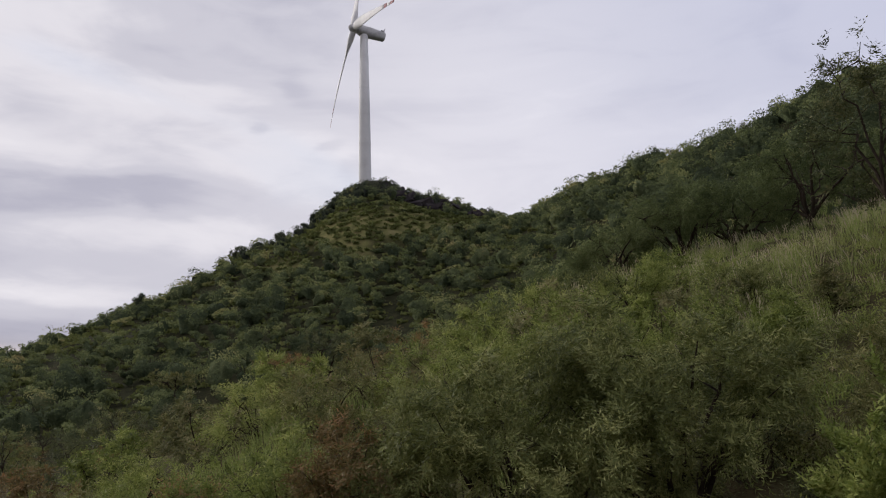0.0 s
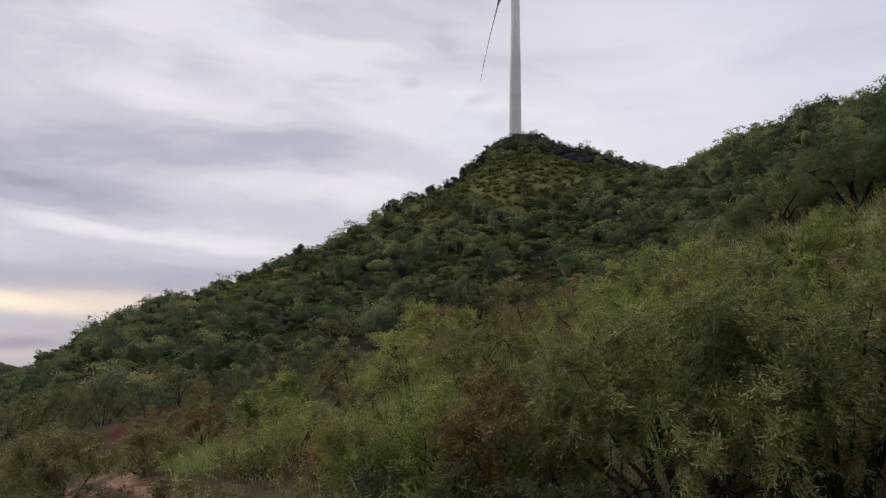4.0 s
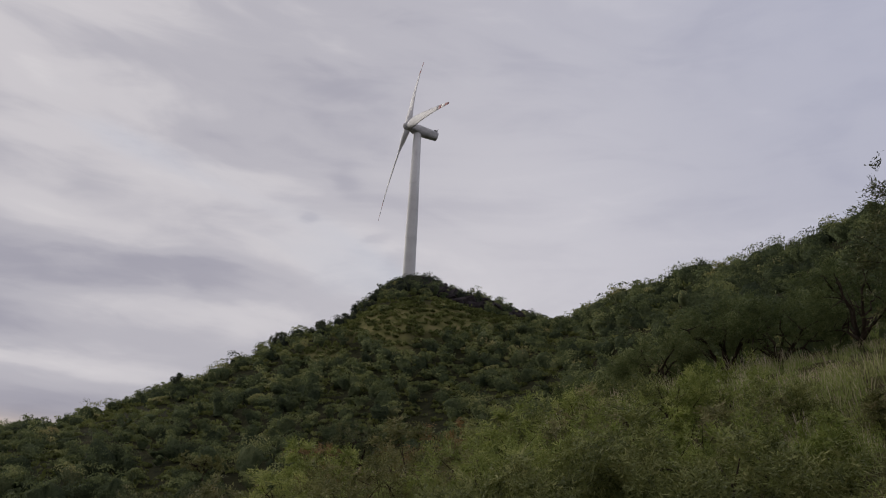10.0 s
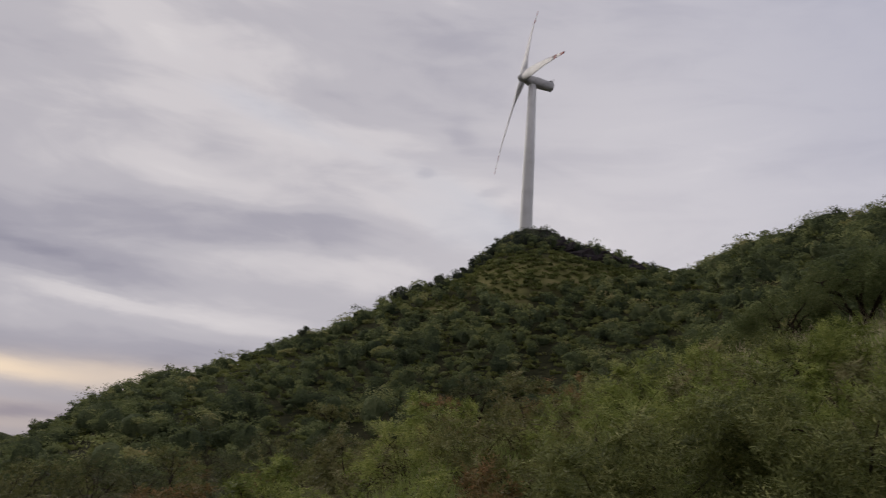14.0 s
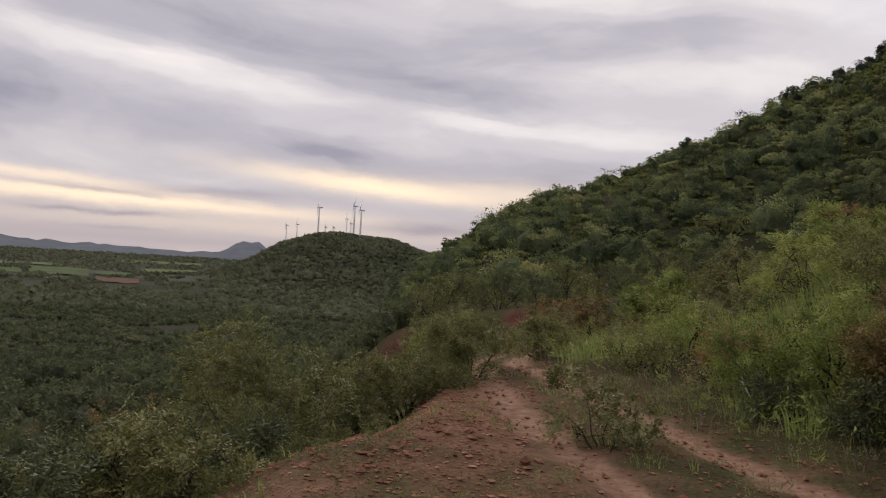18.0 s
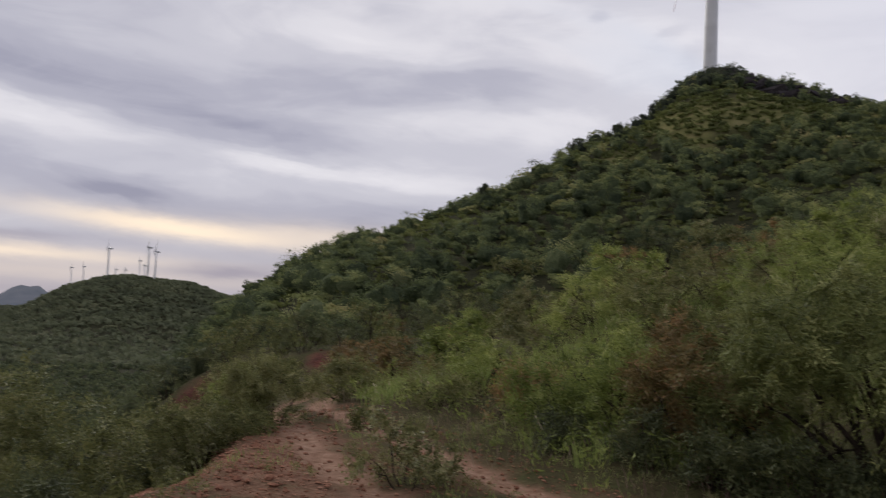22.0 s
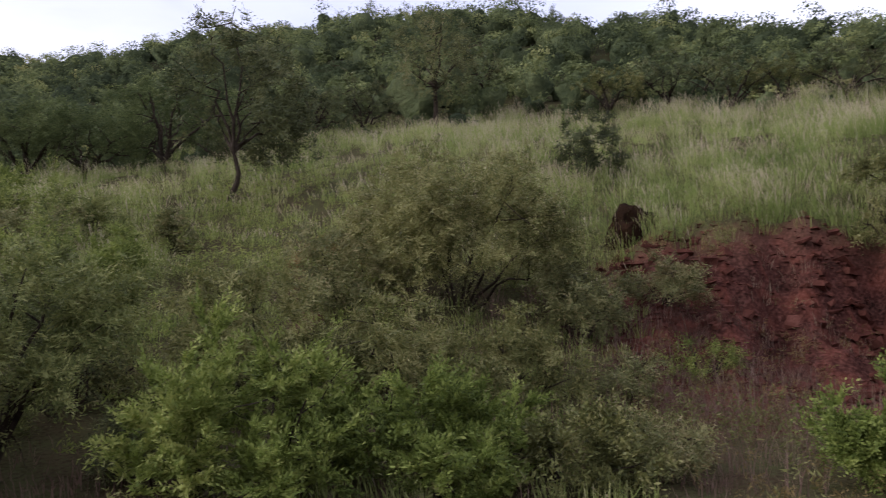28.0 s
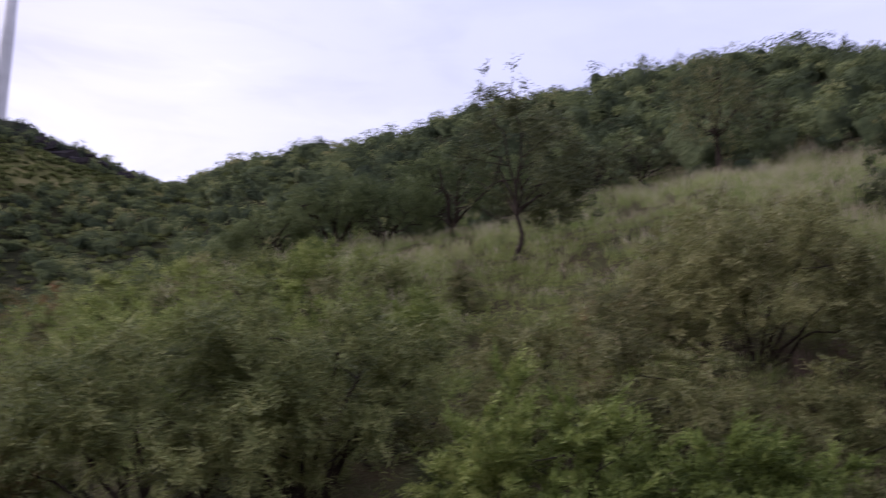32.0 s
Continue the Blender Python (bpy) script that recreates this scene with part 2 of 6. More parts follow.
def rough_material(name, stops, scale=6.0, rough=0.9, bump=0.4, fine=40.0, metallic=0.0, depth=0.02):
    """Bark, stone, earth, paint: two scales of tint and a fine relief."""
    mat = bpy.data.materials.new(name)
    nt, N, L = nodes_of(mat)
    geo = N("ShaderNodeTexCoord")
    n1, n2 = N("ShaderNodeTexNoise"), N("ShaderNodeTexNoise")
    n1.inputs["Scale"].default_value, n1.inputs["Detail"].default_value = scale, 5
    n2.inputs["Scale"].default_value, n2.inputs["Detail"].default_value = fine, 4
    L(geo.outputs["Object"], n1.inputs["Vector"])
    L(geo.outputs["Object"], n2.inputs["Vector"])
    add = N("ShaderNodeMath")
    add.operation = "MULTIPLY_ADD"
    L(n2.outputs[0], add.inputs[0])
    add.inputs[1].default_value = 0.35
    sub = N("ShaderNodeMath")
    sub.operation = "MULTIPLY_ADD"
    L(n1.outputs[0], sub.inputs[0])
    sub.inputs[1].default_value, sub.inputs[2].default_value = 1.1, -0.25
    L(sub.outputs[0], add.inputs[2])
    oi = N("ShaderNodeObjectInfo")
    vr = N("ShaderNodeMath")
    vr.operation = "MULTIPLY_ADD"
    L(oi.outputs["Random"], vr.inputs[0])
    vr.inputs[1].default_value = 0.12
    L(add.outputs[0], vr.inputs[2])
    r = N("ShaderNodeValToRGB")
    set_ramp(r, stops)
    L(vr.outputs[0], r.inputs[0])
    p = N("ShaderNodeBsdfPrincipled")
    p.inputs["Roughness"].default_value, p.inputs["Metallic"].default_value = rough, metallic
    p.inputs["Specular IOR Level"].default_value = 0.3 if rough < 0.85 else 0.03
    L(r.outputs[0], p.inputs["Base Color"])
    if bump:
        bp = N("ShaderNodeBump")
        bp.inputs["Strength"].default_value, bp.inputs["Distance"].default_value = bump, depth
        L(n2.outputs[0], bp.inputs["Height"])
        L(bp.outputs[0], p.inputs["Normal"])
    L(p.outputs[0], N("ShaderNodeOutputMaterial").inputs[0])
    return mat


def ground_material():
    """Red laterite where bare, dry litter and low herbs elsewhere, worked fields far out on the plain."""
    mat = bpy.data.materials.new("hill_ground")
    nt, N, L = nodes_of(mat)
    geo = N("ShaderNodeNewGeometry")

    def nz(scale, detail=6):
        n = N("ShaderNodeTexNoise")
        n.inputs["Scale"].default_value, n.inputs["Detail"].default_value = scale, detail
        L(geo.outputs["Position"], n.inputs["Vector"])
        return n.outputs[0]

    def rp(fac, stops):
        n = N("ShaderNodeValToRGB")
        set_ramp(n, stops)
        L(fac, n.inputs[0])
        return n.outputs[0]

    def mix(fac, a, b):
        n = N("ShaderNodeMix")
        n.data_type = "RGBA"
        L(fac, n.inputs[0])
        L(a, n.inputs[6])
        L(b, n.inputs[7])
        return n.outputs[2]

    def at(name):
        n = N("ShaderNodeAttribute")
        n.attribute_name = name
        return n.outputs["Fac"]

    def madd(a, k, c):
        n = N("ShaderNodeMath")
        n.operation, n.use_clamp = "MULTIPLY_ADD", True
        L(a, n.inputs[0])
        n.inputs[1].default_value = k
        if isinstance(c, float):
            n.inputs[2].default_value = c
        else:
            L(c, n.inputs[2])
        return n.outputs[0]

    herb_lo = rp(nz(1.3), [(0.3, (0.062, 0.040, 0.024)), (0.48, (0.059, 0.053, 0.025)), (0.62, (0.062, 0.071, 0.026)), (0.8, (0.105, 0.087, 0.050))])
    herb_hi = rp(nz(22.0, 5), [(0.32, (0.023, 0.017, 0.011)), (0.5, (0.079, 0.063, 0.033)), (0.66, (0.073, 0.083, 0.033)), (0.8, (0.172, 0.132, 0.079))])
    herb = N("ShaderNodeMix")
    herb.data_type = "RGBA"
    herb.inputs[0].default_value = 0.55
    L(herb_lo, herb.inputs[6])
    L(herb_hi, herb.inputs[7])
    herb = herb.outputs[2]
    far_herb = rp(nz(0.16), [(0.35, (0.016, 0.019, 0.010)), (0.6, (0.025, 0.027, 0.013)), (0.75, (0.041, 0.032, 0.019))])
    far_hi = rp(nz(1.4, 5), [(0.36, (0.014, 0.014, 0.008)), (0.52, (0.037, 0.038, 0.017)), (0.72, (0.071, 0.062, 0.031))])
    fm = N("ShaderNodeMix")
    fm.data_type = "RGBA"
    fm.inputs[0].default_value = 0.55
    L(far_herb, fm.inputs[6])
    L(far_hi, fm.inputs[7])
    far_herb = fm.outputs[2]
    soil_lo = rp(nz(2.2), [(0.3, (0.115, 0.056, 0.034)), (0.5, (0.195, 0.100, 0.060)), (0.7, (0.275, 0.155, 0.098))])
    soil_fine = rp(nz(26.0, 4), [(0.35, (0.060, 0.034, 0.025)), (0.55, (0.165, 0.092, 0.064)), (0.75, (0.29, 0.185, 0.13))])
    soil = N("ShaderNodeMix")
    soil.data_type = "RGBA"
    soil.inputs[0].default_value = 0.5
    L(soil_lo, soil.inputs[6])
    L(soil_fine, soil.inputs[7])
    red_lo = rp(nz(1.6), [(0.3, (0.026, 0.013, 0.010)), (0.5, (0.078, 0.028, 0.021)), (0.66, (0.190, 0.060, 0.040))])
    red_hi = rp(nz(17.0, 6), [(0.36, (0.014, 0.007, 0.006)), (0.5, (0.076, 0.032, 0.025)), (0.68, (0.180, 0.085, 0.066))])
    redm = N("ShaderNodeMix")
    redm.data_type = "RGBA"
    redm.inputs[0].default_value = 0.5
    L(red_lo, redm.inputs[6])
    L(red_hi, redm.inputs[7])
    red = redm.outputs[2]
    earth = mix(madd(at("red"), 1.0, 0.0), soil.outputs[2], red)
    sharp = N("ShaderNodeMapRange")
    sharp.inputs[1].default_value, sharp.inputs[2].default_value = 1.55, 2.3
    e2 = N("ShaderNodeMath")
    e2.operation = "ADD"
    m1 = N("ShaderNodeMath")
    m1.operation = "MULTIPLY"
    L(nz(1.7), m1.inputs[0])
    m1.inputs[1].default_value = 1.6
    m2 = N("ShaderNodeMath")
    m2.operation = "MULTIPLY"
    L(at("bare"), m2.inputs[0])
    m2.inputs[1].default_value = 2.0
    L(m1.outputs[0], e2.inputs[0])
    L(m2.outputs[0], e2.inputs[1])
    L(e2.outputs[0], sharp.inputs[0])
    worn = rp(nz(9.0, 4), [(0.3, (0.20, 0.115, 0.075)), (0.55, (0.32, 0.20, 0.135)), (0.8, (0.42, 0.29, 0.21))])
    earth = mix(madd(at("worn"), 0.75, 0.0), earth, worn)
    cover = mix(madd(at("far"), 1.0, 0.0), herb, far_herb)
    belt = rp(nz(0.35, 5), [(0.3, (0.085, 0.085, 0.032)), (0.5, (0.15, 0.145, 0.055)), (0.7, (0.20, 0.175, 0.08))])
    cover = mix(madd(at("belt"), 1.0, 0.0), cover, belt)
    col = mix(sharp.outputs[0], cover, earth)
    fields = N("ShaderNodeTexVoronoi")
    fields.inputs["Scale"].default_value = 0.011
    mp = N("ShaderNodeMapping")
    mp.inputs["Scale"].default_value = (0.5, 0.9, 0.0)
    mp.inputs["Rotation"].default_value = (0, 0, radians(35))
    L(geo.outputs["Position"], mp.inputs[0])
    L(mp.outputs[0], fields.inputs["Vector"])
    fsep = N("ShaderNodeSeparateColor")
    L(fields.outputs["Color"], fsep.inputs[0])
    fcol = rp(fsep.outputs[0], [(0.0, (0.015, 0.018, 0.011)), (0.45, (0.018, 0.025, 0.013)), (0.62, (0.033, 0.044, 0.021)), (0.72, (0.016, 0.020, 0.012)), (0.84, (0.046, 0.030, 0.024)), (0.93, (0.056, 0.056, 0.036))])
    col = mix(madd(at("field"), 1.0, 0.0), col, fcol)
    p = N("ShaderNodeBsdfPrincipled")
    p.inputs["Roughness"].default_value = 0.95
    p.inputs["Specular IOR Level"].default_value = 0.02
    L(col, p.inputs["Base Color"])
    bp = N("ShaderNodeBump")
    bp.inputs["Strength"].default_value, bp.inputs["Distance"].default_value = 0.7, 0.05
    L(nz(14.0), bp.inputs["Height"])
    L(bp.outputs[0], p.inputs["Normal"])
    L(p.outputs[0], N("ShaderNodeOutputMaterial").inputs[0])
    return mat


M_GROUND = ground_material()
M_OLIVE = leaf_material("leaves_olive", [(0.05, (0.052, 0.058, 0.020)), (0.4, (0.117, 0.123, 0.040)), (0.7, (0.192, 0.195, 0.066)), (1.0, (0.329, 0.305, 0.128))])
M_THORN = leaf_material("leaves_thorn", [(0.05, (0.058, 0.070, 0.023)), (0.4, (0.127, 0.147, 0.045)), (0.7, (0.211, 0.230, 0.075)), (1.0, (0.363, 0.363, 0.140))])
M_YOLIVE = leaf_material("leaves_yellow_olive", [(0.05, (0.063, 0.066, 0.028)), (0.4, (0.141, 0.146, 0.058)), (0.7, (0.226, 0.227, 0.091)), (1.0, (0.346, 0.291, 0.147))])
M_BRIGHT = leaf_material("leaves_bright", [(0.05, (0.066, 0.084, 0.020)), (0.4, (0.155, 0.193, 0.045)), (0.7, (0.248, 0.291, 0.076)), (1.0, (0.417, 0.429, 0.142))], 0.42)
M_LEAFY = leaf_material("leaves_leafy", [(0.05, (0.069, 0.092, 0.021)), (0.4, (0.160, 0.206, 0.046)), (0.7, (0.258, 0.313, 0.077)), (1.0, (0.431, 0.464, 0.143))], 0.42)
M_DARK = leaf_material("leaves_dark", [(0.05, (0.035, 0.043, 0.021)), (0.45, (0.077, 0.090, 0.038)), (0.75, (0.121, 0.134, 0.055)), (1.0, (0.192, 0.187, 0.082))])
M_BROWN = leaf_material("leaves_russet", [(0.05, (0.077, 0.059, 0.025)), (0.4, (0.151, 0.115, 0.046)), (0.7, (0.224, 0.163, 0.064)), (1.0, (0.369, 0.200, 0.089))])
M_ACACIA = leaf_material("leaves_acacia", [(0.05, (0.040, 0.054, 0.020)), (0.45, (0.076, 0.099, 0.036)), (0.75, (0.116, 0.143, 0.052)), (1.0, (0.172, 0.189, 0.077))], 0.24, 0.7, 0.3)
M_GREY = leaf_material("leaves_grey_green", [(0.05, (0.060, 0.072, 0.052)), (0.5, (0.13, 0.15, 0.11)), (1.0, (0.24, 0.26, 0.20))])
# bluer than the near leaves: slight haze on the hill is tinted in
M_SCRUB = leaf_material("scrub_leaves", [(0.12, (0.074, 0.094, 0.047)), (0.34, (0.155, 0.183, 0.077)), (0.52, (0.235, 0.262, 0.106)), (0.70, (0.351, 0.347, 0.142)), (0.9, (0.388, 0.320, 0.151))], 0.30, 0.7, 0.26, 0.10, 1.7)
M_VALLEY = leaf_material("valley_leaves", [(0.1, (0.068, 0.084, 0.047)), (0.45, (0.128, 0.146, 0.068)), (0.75, (0.192, 0.198, 0.092)), (1.0, (0.276, 0.226, 0.126))], 0.28, 0.7, 0.16, 0.16, 1.5)
# paler, greyer leaf colours carry the haze over the plain
M_FAR_HAZED = leaf_material("distant_hazed_leaves", [(0.1, (0.093, 0.105, 0.064)), (0.5, (0.158, 0.173, 0.099)), (1.0, (0.240, 0.240, 0.144))], 0.25, 0.8, 0.02, 0.2, 1.2)
M_KNOLL = leaf_material("knoll_leaves", [(0.1, (0.043, 0.055, 0.038)), (0.5, (0.079, 0.095, 0.056)), (1.0, (0.144, 0.144, 0.094))], 0.25, 0.7, 0.3, 0.3, 1.3)
M_GRASS = leaf_material("grass_blades", [(0.1, (0.136, 0.187, 0.053)), (0.45, (0.258, 0.322, 0.096)), (0.75, (0.393, 0.427, 0.156)), (1.0, (0.537, 0.521, 0.274))], 0.45, 0.6, 0.35, 0.4, 1.2)
M_PLUME = leaf_material("grass_plumes", [(0.1, (0.369, 0.301, 0.194)), (0.6, (0.525, 0.438, 0.299)), (1.0, (0.603, 0.519, 0.387))], 0.4, 0.8, 0.5)
M_UNDER = leaf_material("undergrowth_leaves", [(0.1, (0.082, 0.096, 0.033)), (0.5, (0.155, 0.174, 0.055)), (0.8, (0.220, 0.223, 0.081)), (1.0, (0.278, 0.237, 0.114))], 0.3, 0.7, 0.12, 0.25)
# darker stops than the matching leaves, with the shade inside crowns painted in
M_SHADED_MASS = {M_SCRUB: mass_material("scrub_mass", [(0.0, (0.041, 0.054, 0.030)), (0.3, (0.089, 0.111, 0.054)), (0.55, (0.142, 0.165, 0.078)), (0.9, (0.203, 0.203, 0.101))]),
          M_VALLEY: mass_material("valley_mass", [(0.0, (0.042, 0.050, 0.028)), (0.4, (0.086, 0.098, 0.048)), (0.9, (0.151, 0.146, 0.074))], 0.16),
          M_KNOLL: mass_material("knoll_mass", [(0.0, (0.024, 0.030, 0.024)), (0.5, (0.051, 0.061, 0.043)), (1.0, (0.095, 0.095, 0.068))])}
M_TWIG = leaf_material("dry_twigs", [(0.1, (0.067, 0.042, 0.031)), (0.6, (0.153, 0.095, 0.075)), (1.0, (0.258, 0.182, 0.146))], 0.05, 0.9, 0.8)
M_STRAW = leaf_material("dry_stalks", [(0.1, (0.12, 0.085, 0.055)), (0.6, (0.25, 0.19, 0.13)), (1.0, (0.38, 0.31, 0.22))], 0.1, 0.8, 0.8)
M_BARK = rough_material("bark", [(0.2, (0.019, 0.014, 0.011)), (0.55, (0.046, 0.035, 0.026)), (0.9, (0.093, 0.074, 0.059))], 5.0, 0.95, 0.8, 45.0)
M_STONE = rough_material("stone_red", [(0.2, (0.144, 0.060, 0.037)), (0.55, (0.287, 0.141, 0.088)), (0.9, (0.489, 0.297, 0.199))], 4.0, 0.9, 0.6, 30.0)
M_CLOD = rough_material("red_clods", [(0.2, (0.048, 0.019, 0.015)), (0.55, (0.098, 0.037, 0.027)), (0.9, (0.175, 0.077, 0.058))], 3.0, 0.95, 0.7, 24.0)
M_DARKROCK = rough_material("dark_rock", [(0.2, (0.010, 0.006, 0.004)), (0.6, (0.022, 0.012, 0.007)), (0.95, (0.051, 0.024, 0.013))], 3.0, 0.9, 0.8, 18.0, 0.0, 0.05)
M_OUTCROP = rough_material("outcrop_rock", [(0.2, (0.026, 0.022, 0.024)), (0.55, (0.052, 0.045, 0.047)), (0.9, (0.090, 0.078, 0.076))], 0.5, 0.95, 0.8, 3.0, 0.0, 0.2)
M_TOWER = rough_material("tower_paint", [(0.2, (0.56, 0.55, 0.53)), (0.55, (0.68, 0.67, 0.65)), (0.9, (0.76, 0.75, 0.73))], 0.25, 0.5, 0.05, 3.0)
M_BLADE = rough_material("blade_gelcoat", [(0.2, (0.55, 0.54, 0.53)), (0.6, (0.70, 0.69, 0.68)), (0.9, (0.78, 0.77, 0.76))], 0.4, 0.45, 0.0, 3.0)
M_NACELLE = rough_material("nacelle_fibreglass", [(0.2, (0.36, 0.36, 0.35)), (0.55, (0.55, 0.54, 0.53)), (0.9, (0.66, 0.65, 0.63))], 0.6, 0.55, 0.05, 5.0)
M_REDBAND = rough_material("red_marking", [(0.2, (0.22, 0.028, 0.035)), (0.9, (0.30, 0.05, 0.055))], 0.8, 0.5, 0.0, 5.0)
M_STEEL = rough_material("dark_steel", [(0.2, (0.06, 0.06, 0.06)), (0.9, (0.14, 0.14, 0.14))], 2.0, 0.5, 0.0, 9.0)


# ======== mesh helpers ========
def mesh_from(name, verts, quads=None, tris=None, smooth=False, mats=(), mat_index=None):
    """A mesh from numpy arrays of corners and of quads or triangles."""
    me = bpy.data.meshes.new(name)
    verts = np.asarray(verts, np.float32)
    q = np.zeros((0, 4), np.int32) if quads is None else np.asarray(quads, np.int32)
    t = np.zeros((0, 3), np.int32) if tris is None else np.asarray(tris, np.int32)
    me.vertices.add(len(verts))
    me.vertices.foreach_set("co", verts.ravel())
    loops = np.concatenate([q.ravel(), t.ravel()])
    me.loops.add(len(loops))
    me.loops.foreach_set("vertex_index", loops)
    me.polygons.add(len(q) + len(t))
    starts = np.concatenate([np.arange(len(q)) * 4, len(q) * 4 + np.arange(len(t)) * 3]).astype(np.int32)
    me.polygons.foreach_set("loop_start", starts)
    if smooth:
        me.polygons.foreach_set("use_smooth", np.ones(len(q) + len(t), bool))
    for m in mats:
        me.materials.append(m)
    if mat_index is not None:
        me.polygons.foreach_set("material_index", np.asarray(mat_index, np.int32))
    me.update(calc_edges=True)
    me.validate()
    return me


def part(name, data, material, parent, label=""):
    """ONE mesh object under a thing or a part; data: a bmesh or a mesh."""
    if isinstance(data, bmesh.types.BMesh):
        me = bpy.data.meshes.new(name)
        data.to_mesh(me)
        data.free()
    else:
        me = data
    if material is not None and not me.materials:
        me.materials.append(material)
    ob = new(name, me)
    ob.parent = parent
    if label:
        ob["label"] = label
    return ob


def unit(v):
    return v / np.maximum(np.linalg.norm(v, axis=-1, keepdims=True), 1e-9)


def lattice(ix, iy, seed):
    h = (ix * 374761393 + iy * 668265263 + seed * 1274126177) & 0xFFFFFFFF
    h = ((h ^ (h >> 13)) * 1274126177) & 0xFFFFFFFF
    return ((h ^ (h >> 16)) & 0xFFFF) / 65535.0 * 2 - 1


def value_noise(x, y, seed=0):
    """Smooth noise in -1..1, for numpy arrays."""
    ix, iy = np.floor(x).astype(np.int64), np.floor(y).astype(np.int64)
    fx, fy = x - ix, y - iy
    fx, fy = fx * fx * (3 - 2 * fx), fy * fy * (3 - 2 * fy)
    a, b = lattice(ix, iy, seed), lattice(ix + 1, iy, seed)
    c, d = lattice(ix, iy + 1, seed), lattice(ix + 1, iy + 1, seed)
    return (a * (1 - fx) + b * fx) * (1 - fy) + (c * (1 - fx) + d * fx) * fy


def leaf_quads(base, along, side, length, width):
    """Rhombic leaves, slightly folded: arrays of bases, directions and sizes."""
    L, W = np.asarray(length)[:, None], np.asarray(width)[:, None]
    n = unit(np.cross(along, side))
    mid = base + along * L * 0.5
    v = np.stack([base, mid + side * W * 0.5 + n * W * 0.18, base + along * L, mid - side * W * 0.5 + n * W * 0.18], 1)
    k = len(base)
    return v.reshape(-1, 3), np.arange(4 * k).reshape(k, 4)


def tubes(paths, radii, sides=5):
    """Tapered tubes along polylines: verts and quads."""
    V, Q, off = [], [], 0
    ang = np.linspace(0, 2 * np.pi, sides, endpoint=False)
    for pts, rad in zip(paths, radii):
        pts = np.asarray(pts, float)
        d = unit(np.gradient(pts, axis=0))
        ref = np.where(np.abs(d[:, 2:3]) > 0.9, np.array([[1.0, 0, 0]]), np.array([[0, 0, 1.0]]))
        a = unit(np.cross(d, ref))
        b = np.cross(d, a)
        rad = np.asarray(rad, float)[:, None, None]
        ring = pts[:, None] + rad * (np.cos(ang)[None, :, None] * a[:, None] + np.sin(ang)[None, :, None] * b[:, None])
        n = len(pts)
        V.append(ring.reshape(-1, 3))
        i = np.arange(n - 1)[:, None] * sides + np.arange(sides)[None]
        j = np.arange(n - 1)[:, None] * sides + (np.arange(sides)[None] + 1) % sides
        Q.append((np.stack([i, j, j + sides, i + sides], -1).reshape(-1, 4)) + off)
        off += n * sides
    return np.concatenate(V), np.concatenate(Q)


# ======== the lie of the land ========
# Bearings are degrees to the right of the tall turbine, seen from the camera's spot. Each section line of the land is given by
# its height at 7 m, the foot of the bank, the crest above it, the ground behind it, the skyline and the back of the ridge.
BEARING = [-180, -120, -75, -50, -40, -36, -30, -22, -14, -6, 1, 4.5, 8, 11, 15, 20, 34, 48, 60, 72, 84, 100, 130, 180]
Z_NEAR = [0, -0.5, -1.6, -0.85, -0.1, 0, 0, 0, 0, 0, 0, 0, 0, 0, 0.04, 0.1, 0.2, 0.3, 0.3, 0.3, 0.3, 0.2, 0.1, 0]
R_FOOT = [14, 13, 12, 10, 9.5, 10, 11.3, 12.6, 12, 10, 9.5, 9.5, 9.5, 9.5, 9.5, 9.5, 10, 11, 12.4, 14.6, 15.2, 15.2, 14.5, 14]
Z_FOOT = [0, -2.5, -3.4, -2.1, -1.6, -0.9, -0.1, 0, 0.1, 0.3, 0.3, 0.35, 0.4, 0.4, 0.44, 0.5, 0.9, 1.2, 1.25, 1.4, 1.6, 1.7, 1.3, 0]
R_CREST = [18, 25, 25, 25, 24, 22, 19, 20, 20, 20, 22, 23, 23.5, 24.5, 25.61, 27, 26, 26, 18.5, 17.3, 17.2, 17.6, 18, 18]
Z_CREST = [-0.5, -5, -6.8, -6.2, -5, -3.5, -0.9, -0.3, 0.3, 1.9, 2.7, 3.2, 3.8, 4.3, 5.01, 5.9, 6.6, 7.7, 4.4, 4.05, 3.9, 3.9, 3, -0.5]
R_BACK = [36, 50, 50, 50, 45, 44, 46, 50, 55, 60, 65, 65, 65, 62, 56.67, 50, 44, 40, 36, 36, 36, 36, 36, 36]
Z_BACK = [-2, -9, -11, -10.5, -7.5, -5.0, -1.6, -0.6, 1.2, 3.6, 5.6, 6.6, 7.8, 8.8, 9.78, 11, 12.4, 12.6, 11.3, 11.3, 10.5, 9.2, 6, -2]
R_SKY = [100, 100, 100, 100, 100, 110, 130, 150, 170, 200, 222, 222, 215, 195, 155, 120, 100, 95, 92, 80, 75, 70, 70, 100]
Z_SKY = [-8, -15, -17, -16, -14.5, -11, 3.7, 13.9, 24.2, 41.8, 60.4, 56.8, 50.8, 44.5, 40.8, 35.0, 35.6, 37.0, 33.0, 26.8, 23.4, 18.6, 12, -8]
R_REAR = [300, 300, 300, 300, 300, 290, 230, 250, 280, 310, 330, 330, 320, 300, 255.56, 200, 180, 170, 160, 150, 140, 130, 130, 300]
Z_REAR = [-25, -34, -37, -36, -35, -33, -20, -10, 0, 15, 36, 34, 28, 25, 26.33, 28, 30, 32, 28, 22, 18, 13, 6, -25]
